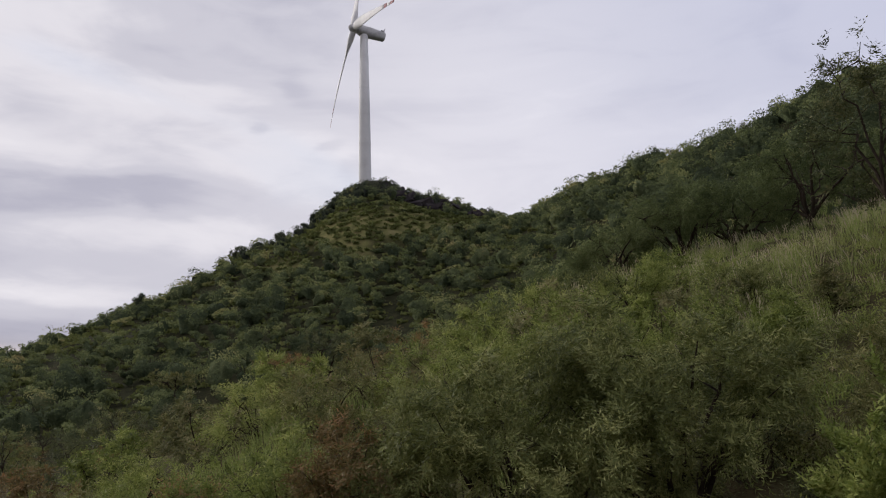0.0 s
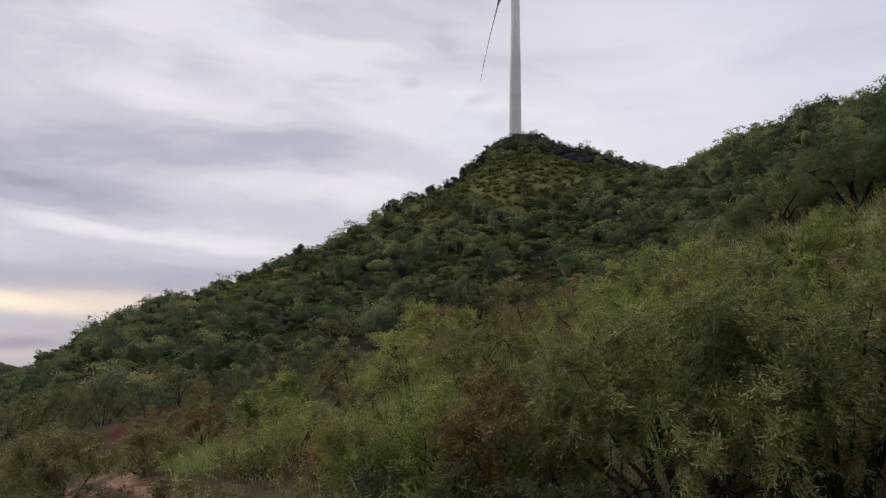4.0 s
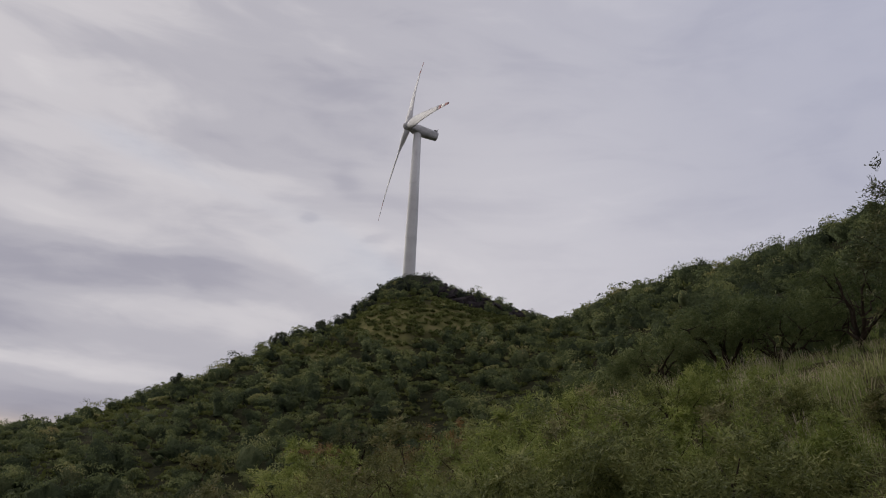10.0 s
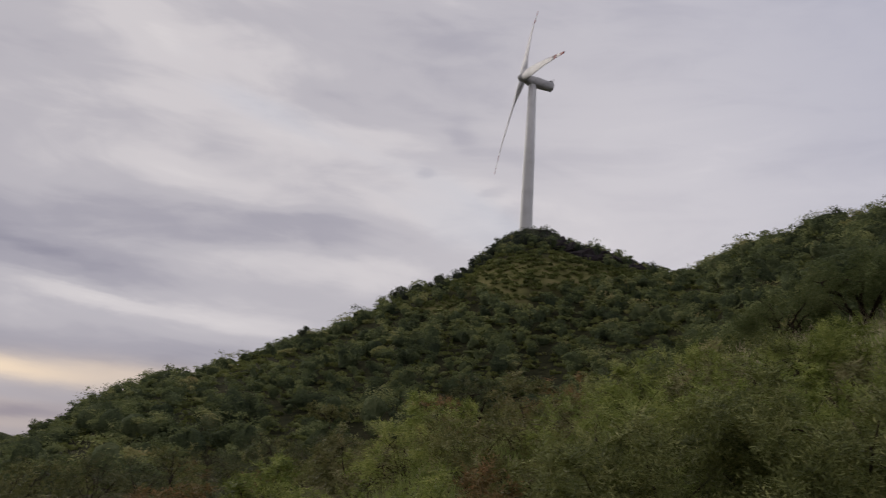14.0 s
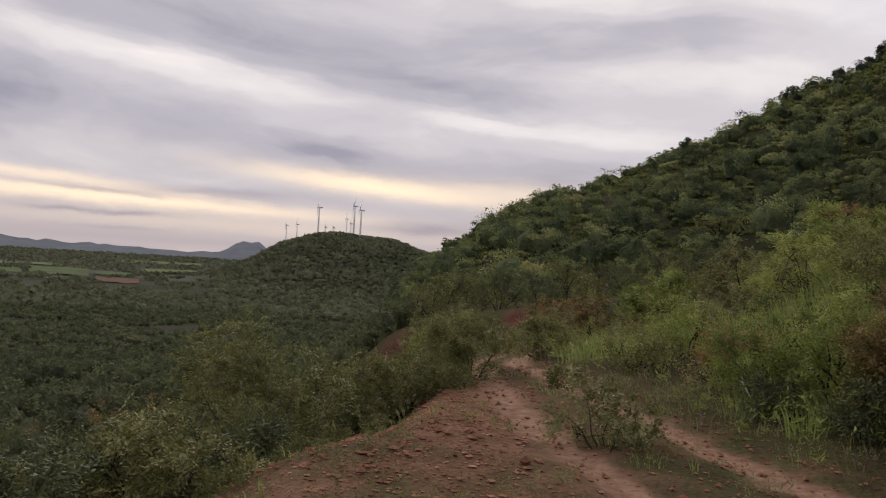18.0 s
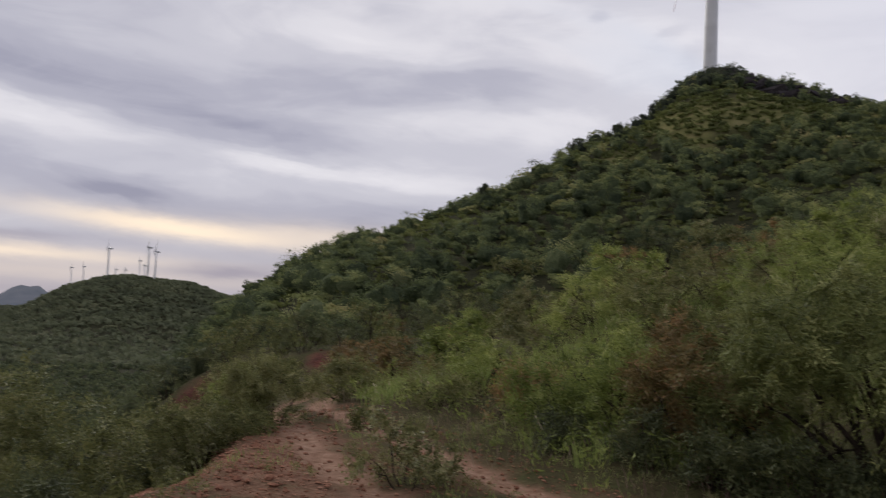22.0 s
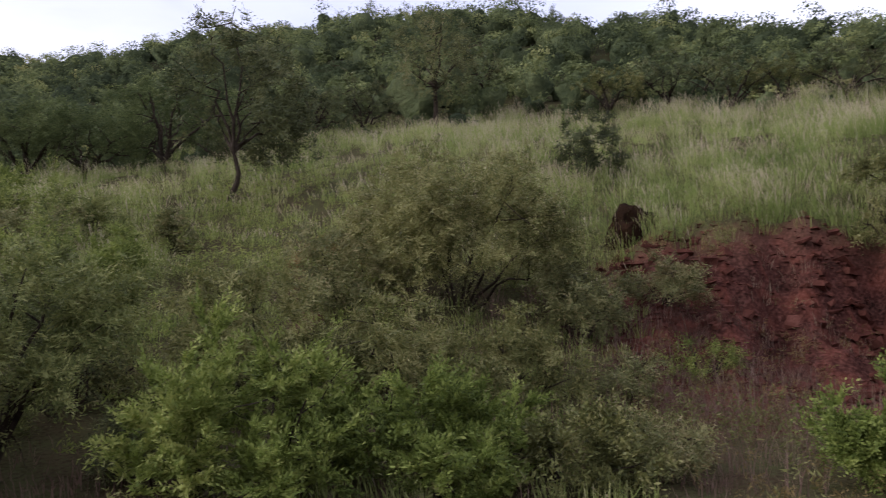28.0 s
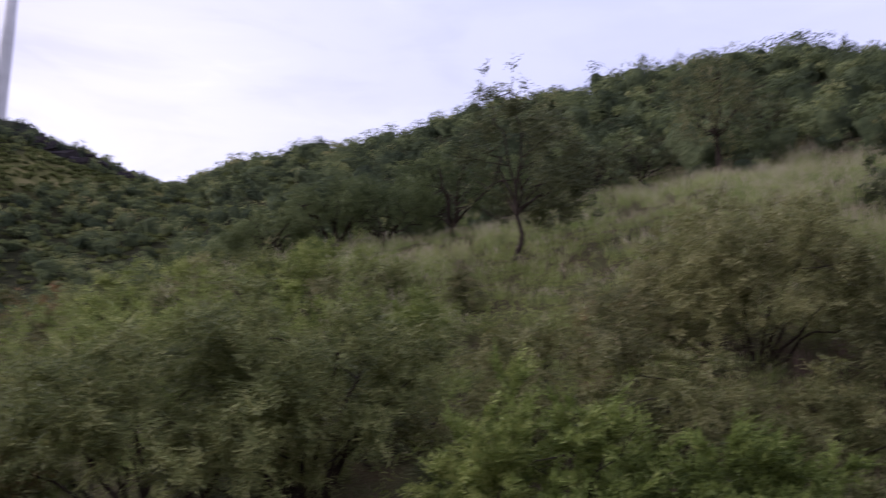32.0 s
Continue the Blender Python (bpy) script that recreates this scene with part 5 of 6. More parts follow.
        own, which, mats = np.concatenate([own, np.repeat(tint, na * ne)]), np.concatenate([which, np.ones(len(B), int)]), [leaf, M_SHADED_MASS[leaf]]
    me = mesh_from(name, V, None, F, smooth=True, mats=mats, mat_index=which)
    me.attributes.new("tint", "FLOAT", "POINT").data.foreach_set("value", own.astype(np.float32))
    return tagged(new(name, me), label, "shrubs", kind="stuff")


def sky_r(az):
    return np.interp(az, BEARING, R_SKY)


# fields on the plain: bearings, distances and what grows there
FIELDS = [(-56.8, -53.4, 1420, 1820, 0), (-60.5, -55.3, 1900, 2120, 1), (-53.0, -50.4, 1210, 1400, 2), (-50.3, -46.6, 1780, 2080, 1), (-53.0, -50.7, 1500, 1720, 0), (-51.5, -46.6, 2700, 2980, 1), (-64.5, -57.2, 1430, 1680, 0)]


def on_field(P):
    hit = np.zeros(len(P), bool)
    for a0, a1, r0, r1, _ in FIELDS:
        hit |= (P[:, 0] > a0) & (P[:, 0] < a1) & (P[:, 1] > r0) & (P[:, 1] < r1)
    return hit


def far_scrub():
    rng = np.random.default_rng(9)
    # face of the main hill
    P = cells(rng, -34, 20, 50, 240, 3.0)
    P = P[(P[:, 1] < sky_r(P[:, 0]) * 1.06) & ((P[:, 1] > 62) | (P[:, 0] < -22)) & ((P[:, 0] < 12) | (P[:, 1] > 105))]
    band = grassy(P)
    patch = value_noise(P[:, 0] / 2.2, P[:, 1] / 16, 21)
    P = P[(P[:, 1] < 196) & (~band | (rng.random(len(P)) < 0.07)) & (bareness(P[:, 1] * np.sin(np.radians(P[:, 0])), P[:, 1] * np.cos(np.radians(P[:, 0])))[1] < 0.3) & (patch > -0.42)]
    g = value_noise(P[:, 0] / 3.0, P[:, 1] / 14, 23) + rng.normal(size=len(P)) * 0.35
    w = np.clip(3.3 + 1.1 * g + rng.normal(size=len(P)) * 1.1, 1.4, 7.0)
    w = np.where(grassy(P), np.minimum(w, 2.0), w)
    h = w * rng.uniform(0.42, 0.78, len(P))
    nearer = P[:, 1] < 115
    sets = ((nearer, M_SCRUB, 480, 0.17), (~nearer, M_SCRUB, 260, 0.25))
    for k, (on, leaf, nq, q) in enumerate(sets):
        scrub_cover("hillside_scrub", "dense green scrub covering the face of the hill", P[on], w[on], h[on], nq, np.full(on.sum(), q), leaf, 31 + k)
    # dark trees on the knoll and along its shoulder
    K = np.concatenate([cells(rng, -2.8, 2.2, 166, 214, 2.3), cells(rng, 2.2, 9.0, 168, 210, 6.0), cells(rng, -10, 0, 160, 190, 5.5), np.array([[-8.9, 172], [-8.7, 171], [-5.6, 176], [-14.8, 160], [-23, 145], [-3.5, 176]])])
    K = K[K[:, 1] < sky_r(K[:, 0]) * 1.03]
    wk = rng.uniform(2.2, 4.0, len(K))
    scrub_cover("knoll_trees", "dark trees crowding the top of the knoll", K, wk, wk * rng.uniform(0.6, 1.05, len(K)), 220, np.full(len(K), 0.26), M_KNOLL, 41)
    # low yellow-green growth under the knoll and between the shrubs
    U = cells(rng, -34, 20, 40, 215, 2.6)
    U = U[U[:, 1] < sky_r(U[:, 0])]
    wu = rng.uniform(1.6, 3.0, len(U))
    scrub_cover("undergrowth", "low grass and herbs between the shrubs of the hill", U, wu, wu * 0.2, 30, 0.35 + U[:, 1] * 0.0016, M_UNDER, 44)
    G = cells(rng, -7, 10, 80, 178, 1.8)
    G = G[grassy(G)]
    wg = rng.uniform(1.4, 2.6, len(G))
    scrub_cover("low_growth", "low yellow-green growth under the knoll", G, wg, wg * 0.28, 44, np.full(len(G), 0.45), M_UNDER, 43)
    # the ridge above the grass
    R = cells(rng, 11, 106, 40, 112, 2.7)
    R = R[(R[:, 1] < sky_r(R[:, 0]) * 1.07) & ((R[:, 1] > 40.5) | (R[:, 0] < 36))]
    wr = np.clip(rng.normal(3.9, 0.9, len(R)), 2.2, 6.0)
    hr = wr * rng.uniform(0.45, 0.72, len(R))
    near = R[:, 1] < 70
    scrub_cover("ridge_trees", "dense dark green trees on the ridge", R[near], wr[near], hr[near], 560, np.full(near.sum(), 0.18), M_SCRUB, 45)
    scrub_cover("ridge_trees", "dense dark green trees on the ridge", R[~near], wr[~near], hr[~near], 280, np.full((~near).sum(), 0.20), M_SCRUB, 46)
    B = np.concatenate([cells(rng, 33, 106, 36, 45, 2.6), cells(rng, 10, 34, 33.5, 45, 2.6)])
    wb = rng.uniform(1.3, 2.6, len(B))
    scrub_cover("undergrowth", "dark undergrowth beneath the trees above the grass", B, wb, wb * 0.62, 130, np.full(len(B), 0.13), M_SCRUB, 48)
    # single trees that stand out on the skyline
    for k, (az, r, w, up) in enumerate([(56.4, 92, 2.8, 23.2), (52.8, 95, 4.4, 23.6), (45.5, 96, 4.6, 23.8), (43.6, 97, 4.8, 23.7), (41.3, 97, 4.0, 22.9), (26.5, 105, 4.0, 18.9), (22.2, 112, 3.8, 18.0),
                                        (29.0, 103, 4.0, 19.8), (69.6, 82, 3.6, 20.9), (72.4, 80, 3.4, 20.9), (84.8, 74, 3.8, 20.4)]):
        x, y = r * math.sin(radians(az)), r * math.cos(radians(az))
        h = max(3.0, 1.6 + r * math.tan(radians(up)) - float(height(np.array([x]), np.array([y]))[0]))
        shrub(150 + k, az, r, w, h * 0.72, M_DARK, "skyline_tree", "dark tree standing out on the skyline of the ridge", 700, 0.24, 0.085, lift=h * 0.26, fork=h * 0.3, base_r=0.12, lobes=12, twig=0.8, cat="tree", per=6, stems=4)
    for k, (az, r, w, h) in enumerate([(-8.9, 170, 2.4, 4.0), (-5.9, 176, 2.6, 3.4), (-14.8, 158, 1.6, 3.0), (-3.4, 180, 3.0, 3.4), (-9.7, 168, 2.2, 2.4)]):
        shrub(170 + k, az, r, w, h * 0.8, M_KNOLL, "skyline_tree", "small dark pointed tree on the skyline of the hill", 420, 0.34, 0.13, lift=h * 0.2, fork=h * 0.2, base_r=0.10, lobes=10, twig=0.7, cat="tree", per=6, stems=4)
    # the wooded valley
    V0 = cells(rng, -78, -33, 18, 48, 3.0)
    V0 = V0[(V0[:, 0] < -38) | (V0[:, 1] > 38)]
    w0 = np.clip(rng.normal(3.2, 0.8, len(V0)), 1.5, 5.0)
    scrub_cover("valley_trees", "thorn woodland on the slope below the bank", V0, w0, w0 * rng.uniform(0.5, 0.8, len(V0)), 330, np.full(len(V0), 0.12), M_VALLEY, 50)
    V1 = cells(rng, -78, -33, 48, 260, 3.5)
    V1 = V1[value_noise(V1[:, 0] / 4, V1[:, 1] / 18, 25) > -0.6]
    w1 = np.clip(rng.normal(3.8, 1.0, len(V1)), 1.5, 6.5)
    scrub_cover("valley_trees", "thorn woodland spreading over the valley floor", V1, w1, w1 * rng.uniform(0.5, 0.75, len(V1)), 46, 0.24 + V1[:, 1] * 0.0016, M_VALLEY, 51, vary=0.10)
    V2 = cells(rng, -80, -33, 260, 640, 6.2)
    V2 = V2[value_noise(V2[:, 0] / 2.5, V2[:, 1] / 40, 26) > -0.5]
    w2 = np.clip(rng.normal(6.2, 1.4, len(V2)), 2.5, 10)
    scrub_cover("valley_trees", "thorn woodland spreading over the valley floor", V2, w2, w2 * 0.45, 18, 0.7 + V2[:, 1] * 0.0012, M_VALLEY, 52, vary=0.09)
    V3 = cells(rng, -80, -30, 640, 1750, 14.0)
    field = (V3[:, 0] < -45.5) & (V3[:, 1] > 950)
    V3 = V3[~field | (value_noise(V3[:, 0] / 1.2, V3[:, 1] / 55, 28) > 0.12)]
    V3 = V3[~on_field(V3) | (rng.random(len(V3)) < 0.04)]
    w3 = rng.uniform(8, 16, len(V3))
    scrub_cover("distant_woodland", "woodland far out on the plain", V3, w3, w3 * 0.32, 18, w3 * 0.34, M_FAR_HAZED, 53, vary=0.05)
    VH = cells(rng, -46, -31, 1150, 1680, 10.0)
    wh = rng.uniform(8, 13, len(VH))
    scrub_cover("distant_woodland", "woodland on the far turbine hill", VH, wh, wh * 0.35, 12, wh * 0.42, M_FAR_HAZED, 55)
    V4 = cells(rng, -80, -30, 1750, 4300, 40.0)
    w4 = rng.uniform(16, 40, len(V4))
    keep = (rng.random(len(V4)) < 0.7) & ~on_field(V4)
    scrub_cover("distant_woodland", "lines of trees between distant fields", V4[keep], w4[keep], np.full(keep.sum(), 6.0), 10, w4[keep] * 0.25, M_FAR_HAZED, 54, vary=0.05)


far_scrub()


M_CROP = rough_material("crop_green", [(0.2, (0.038, 0.062, 0.018)), (0.55, (0.058, 0.091, 0.026)), (0.9, (0.083, 0.114, 0.038))], 0.02, 0.95, 0.0, 0.2)
M_STUBBLE = rough_material("pale_stubble", [(0.2, (0.065, 0.092, 0.025)), (0.55, (0.090, 0.117, 0.036)), (0.9, (0.110, 0.140, 0.048))], 0.02, 0.95, 0.0, 0.2)
M_PLOUGH = rough_material("ploughed_earth", [(0.2, (0.074, 0.036, 0.020)), (0.55, (0.109, 0.052, 0.031)), (0.9, (0.139, 0.070, 0.041))], 0.02, 0.95, 0.0, 0.2)


def crop_field(az0, az1, r0, r1, mat, label):
    """A worked field draped over the plain."""
    a, r = np.meshgrid(np.radians(np.linspace(az0, az1, 13)), np.linspace(r0, r1, 9))
    r = r * (1 + 0.02 * np.sin(a * 37))
    x, y = r * np.sin(a), r * np.cos(a)
    V = np.stack([x, y, height(x, y) + 0.8], -1).reshape(-1, 3)
    i, j = np.meshgrid(np.arange(8), np.arange(12), indexing="ij")
    o = i * 13 + j
    Q = np.stack([o, o + 1, o + 14, o + 13], -1).reshape(-1, 4)[:, ::-1]
    ob = new("crop_field", mesh_from("crop_field", V, Q, mats=[mat]))
    return tagged(ob, label, "field", "fields on the plain")


for f in FIELDS:
    crop_field(*f[:4], (M_CROP, M_STUBBLE, M_PLOUGH)[f[4]], ("green crop field on the plain", "pale stubble field on the plain", "red-brown ploughed field on the plain")[f[4]])


# ---- weeds and seedlings that fill the ground between the shrubs ----
def herb_cover(name, label, x, y, size, leaf_l, leaf, seed, twigs=10, per=6):
    rng = np.random.default_rng(seed)
    z = height(x, y)
    I = np.repeat(np.arange(len(x)), twigs)
    n = len(I)
    c = np.stack([x[I], y[I], z[I]], -1) + np.stack([rng.normal(size=n) * 0.3, rng.normal(size=n) * 0.3, rng.uniform(0.15, 1.0, n)], -1) * size[I][:, None]
    V, Q = pad_sprays(rng, c, unit(rng.normal(size=(n, 3)) + np.array([0, 0, 0.6])), 1, leaf_l * 3.2, per, leaf_l, leaf_l * 0.34, 0.7)
    q = V.reshape(-1, 4, 3)
    V = np.stack([q[:, 0], q[:, 1] * 1.3 - q[:, 0] * 0.3, q[:, 2] * 1.15 - q[:, 0] * 0.15], 1).reshape(-1, 3)
    ob = new(name, mesh_from(name, V, None, np.arange(len(V)).reshape(-1, 3), mats=[leaf]))
    return tagged(ob, label, "weeds", kind="stuff")


def all_herbs():
    rng = np.random.default_rng(65)

    def spots(az0, az1, r0, r1, n, most=0.45, seed=0):
        x, y = scatter(rng, az0, az1, r0, r1, int(n * 0.75))
        bare, red = bareness(x, y)
        a, r = np.degrees(np.arctan2(x, y)), np.hypot(x, y)
        on = (bare < most) & (value_noise(x / 1.6, y / 1.6, seed) > -0.35) & ~((a > 9) & (a < 26) & (r < 10.8))
        return x[on], y[on]

    x, y = spots(-26, 30, 8.3, 22, 900, 0.42, 91)
    herb_cover("green_weeds", "green weeds and seedlings among the shrubs", x, y, rng.uniform(0.25, 0.7, len(x)), 0.075, M_BRIGHT, 66)
    x, y = spots(-26, 34, 8.3, 24, 500, 0.42, 92)
    herb_cover("olive_weeds", "dull olive weeds among the shrubs", x, y, rng.uniform(0.25, 0.6, len(x)), 0.075, M_YOLIVE, 67)
    x, y = spots(28, 72, 6.8, 17, 750, 0.6, 93)
    herb_cover("green_weeds", "green weeds crowding the bank", x, y, rng.uniform(0.25, 0.6, len(x)), 0.07, M_OLIVE, 68)
    x, y = spots(24, 46, 11.5, 24, 520, 0.7, 98)
    herb_cover("green_weeds", "green weeds in the grass above the bank", x, y, rng.uniform(0.3, 0.75, len(x)), 0.085, M_BRIGHT, 63)
    x, y = spots(54, 70, 12.0, 19.5, 420, 0.8, 99)
    herb_cover("olive_weeds", "dull olive weeds at the edge of the red cut", x, y, rng.uniform(0.2, 0.5, len(x)), 0.065, M_OLIVE, 62)
    x, y = spots(60, 105, 7.0, 16.6, 620, 1.1, 94)
    herb_cover("russet_weeds", "half-dry russet weeds on red earth", x, y, rng.uniform(0.12, 0.35, len(x)), 0.05, M_BROWN, 69)
    x, y = spots(-24, 8, 4.5, 12, 420, 0.75, 95)
    on = rut(x, y) < 0.2
    herb_cover("track_weeds", "low weeds along and between the wheel ruts", x[on], y[on], rng.uniform(0.06, 0.2, on.sum()), 0.035, M_YOLIVE, 70)
    x, y = scatter(rng, -50, -14, 4.5, 12.5, 620)
    on = (rut(x, y) < 0.2) & (value_noise(x / 1.1, y / 1.1, 100) > 0.1)
    herb_cover("mound_weeds", "small green weeds dotted over the stony mound", x[on], y[on], rng.uniform(0.05, 0.16, on.sum()), 0.032, M_OLIVE, 61, 8, 6)
    x, y = spots(-75, -38, 8.0, 26, 800, 1.1, 96)
    on = height(x, y) < -0.8
    herb_cover("slope_weeds", "rank weeds on the slope below the bank", x[on], y[on], rng.uniform(0.4, 1.1, on.sum()), 0.09, M_OLIVE, 64)


# ======== grass ========
def grass_cover(name, label, x, y, tall, blades, spread, width, seed, plume=0.12, mats=(M_GRASS, M_PLUME)):
    """Tufts of bent blades, some with a pale plume at the tip."""
    rng = np.random.default_rng(seed)
    z = height(x, y)
    I = np.repeat(np.arange(len(x)), blades)
    n = len(I)
    th = rng.uniform(0, 2 * np.pi, n)
    rr = spread * np.sqrt(rng.random(n))
    base = np.stack([x[I] + rr * np.cos(th), y[I] + rr * np.sin(th), z[I] - 0.03], -1)
    lean = np.stack([np.cos(th), np.sin(th), np.zeros(n)], -1) * rng.uniform(0.05, 0.55, n)[:, None] + np.array([-0.12, 0.02, 0])
    H = (tall[I] * rng.uniform(0.55, 1.15, n))[:, None]
    side = unit(np.stack([-np.sin(th + rng.normal(size=n)), np.cos(th + rng.normal(size=n)), np.zeros(n)], -1)) * (width * rng.uniform(0.6, 1.3, n))[:, None]
    mid = base + H * (np.array([0, 0, 0.55]) + lean * 0.35)
    tip = base + H * (np.array([0, 0, 0.98]) + lean)
    pl = rng.random(n) < plume
    tw = np.where(pl, 1.5, 0.12)[:, None]
    V = np.stack([base - side * 0.5, base + side * 0.5, mid - side * 0.45, mid + side * 0.45, tip - side * 0.5 * tw, tip + side * 0.5 * tw], 1).reshape(-1, 3)
    o = np.arange(n)[:, None] * 6
    Q = np.concatenate([o + np.array([0, 1, 3, 2]), (o + np.array([2, 3, 5, 4]))[pl]])
    T = (o + np.array([2, 3, 5]))[~pl]
    mi = np.concatenate([np.zeros(n, int), np.ones(pl.sum(), int), np.zeros((~pl).sum(), int)])
    me = mesh_from(name, V, Q, T, mats=list(mats), mat_index=mi)
    own = np.clip(0.16 * value_noise(x / 0.9, y / 0.9, seed) + rng.normal(size=len(x)) * 0.07, -0.25, 0.25)
    me.attributes.new("tint", "FLOAT", "POINT").data.foreach_set("value", np.repeat(own[I], 6).astype(np.float32))
    return tagged(new(name, me), label, "grass", kind="stuff")


def scatter(rng, az0, az1, r0, r1, n):
    a = rng.uniform(az0, az1, n)
    r = np.sqrt(rng.uniform(r0 * r0, r1 * r1, n))
    return r * np.sin(np.radians(a)), r * np.cos(np.radians(a))


def all_grass():
    rng = np.random.default_rng(77)
    x, y = scatter(rng, 52, 106, 17.4, 41, 1700)
    k = value_noise(x / 1.5, y / 1.5, 61)
    on = k > -0.38
    grass_cover("tall_grass", "tall pale green grass with buff plumes on the slope", x[on], y[on], np.clip(0.62 + 0.55 * k[on], 0.3, 1.15), 42, 0.26, 0.007, 71, 0.38)
    x, y = scatter(rng, 52, 106, 17.0, 40, 1500)
    on = bareness(x, y)[1] < 0.5
    grass_cover("short_grass", "short green grass between the tall tufts", x[on], y[on], rng.uniform(0.22, 0.5, on.sum()), 17, 0.32, 0.011, 82, 0.08)
    x, y = scatter(rng, 54, 104, 16.6, 22.5, 1300)
    on = bareness(x, y)[1] < 0.72
    grass_cover("short_grass", "fine green grass along the brink of the cut", x[on], y[on], rng.uniform(0.2, 0.6, on.sum()), 20, 0.26, 0.007, 84, 0.08)
    x, y = scatter(rng, 9, 54, 16.5, 40, 1900)
    on = ((np.hypot(x, y) < 35) | (np.degrees(np.arctan2(x, y)) > 30)) & ((np.degrees(np.arctan2(x, y)) > 21) | (rng.random(len(x)) < 0.35))
    x, y = x[on], y[on]
    k = value_noise(x / 2.4, y / 2.4, 62)
    on = k > -0.45
    grass_cover("tall_grass", "tall pale green grass with buff plumes on the slope", x[on], y[on], 0.55 + 0.40 * k[on], 30, 0.24, 0.008, 72, 0.26)
    x, y = scatter(rng, -24, 30, 8.8, 19, 1500)
    bare, _ = bareness(x, y)
    on = (bare < 0.35) & (value_noise(x / 1.5, y / 1.5, 63) > np.where(np.degrees(np.arctan2(x, y)) < -7, 0.15, -0.3)) & ~((np.degrees(np.arctan2(x, y)) > 9) & (np.hypot(x, y) < 10.8))
    grass_cover("verge_grass", "low green grass and herbs beside the track", x[on], y[on], np.full(on.sum(), 0.34), 18, 0.18, 0.014, 73, 0.02)
    x, y = scatter(rng, -60, 12, 3.2, 14, 1300)
    bare, _ = bareness(x, y)
    on = (rut(x, y) < 0.25) & (value_noise(x / 0.9, y / 0.9, 64) > 0.12)
    grass_cover("track_grass", "sparse short grass between the stones of the track", x[on], y[on], np.full(on.sum(), 0.11), 9, 0.14, 0.008, 74, 0.0)
    x, y = scatter(rng, 24, 62, 7.0, 17.5, 800)
    on = (value_noise(x / 1.3, y / 1.3, 65) > -0.25) & ((np.degrees(np.arctan2(x, y)) > 29) | (np.hypot(x, y) > 12))
    grass_cover("bank_grass", "grass and weeds between the shrubs of the bank", x[on], y[on], np.full(on.sum(), 0.27), 16, 0.2, 0.012, 75, 0.02)
    x, y = scatter(rng, 58, 104, 9.0, 17.0, 260)
    grass_cover("dry_stalks", "dry straw-coloured stalks on the red cut", x, y, rng.uniform(0.12, 0.42, len(x)), 11, 0.20, 0.006, 76, 0.0, (M_STRAW, M_STRAW))


def dry_brush():
    rng = np.random.default_rng(177)
    x, y = scatter(rng, 58, 106, 9.5, 15.4, 420)
    on = value_noise(x / 1.2, y / 1.2, 97) > -0.25
    grass_cover("dry_brush", "tangled purplish-brown dry twigs on the red cut", x[on], y[on], rng.uniform(0.12, 0.42, on.sum()), 16, 0.26, 0.007, 78, 0.0, (M_TWIG, M_TWIG))
    x, y = scatter(rng, -4, 70, 7.2, 9.6, 420)
    on = ((np.degrees(np.arctan2(x, y)) < 6) | (np.degrees(np.arctan2(x, y)) > 30)) & (rng.random(len(x)) < 0.55)
    x, y = x[on], y[on]
    grass_cover("dry_brush", "tangled brown dry twigs under the shrubs", x, y, rng.uniform(0.08, 0.26, len(x)), 14, 0.24, 0.009, 79, 0.0, (M_TWIG, M_TWIG))
    x, y = scatter(rng, 44, 72, 8.0, 15.5, 420)
    on = value_noise(x / 1.0, y / 1.0, 98) > -0.1
    grass_cover("dry_brush", "wispy brown dry stalks among the weeds of the bank", x[on], y[on], rng.uniform(0.2, 0.55, on.sum()), 14, 0.24, 0.008, 83, 0.0, (M_TWIG, M_STRAW))
    x, y = scatter(rng, 7, 29, 7.6, 9.4, 60)
    grass_cover("dry_brush", "tangled dark dry twigs in the hollow under the thicket", x, y, rng.uniform(0.08, 0.30, len(x)), 9, 0.45, 0.008, 81, 0.0, (M_TWIG, M_TWIG))
    x, y = scatter(rng, -26, -2, 9.0, 16, 150)
    on = bareness(x, y)[0] < 0.5
    grass_cover("dry_brush", "buff dry stalks beside the track", x[on], y[on], rng.uniform(0.12, 0.36, on.sum()), 12, 0.26, 0.008, 80, 0.0, (M_STRAW, M_STRAW))


all_grass()
all_herbs()
dry_brush()


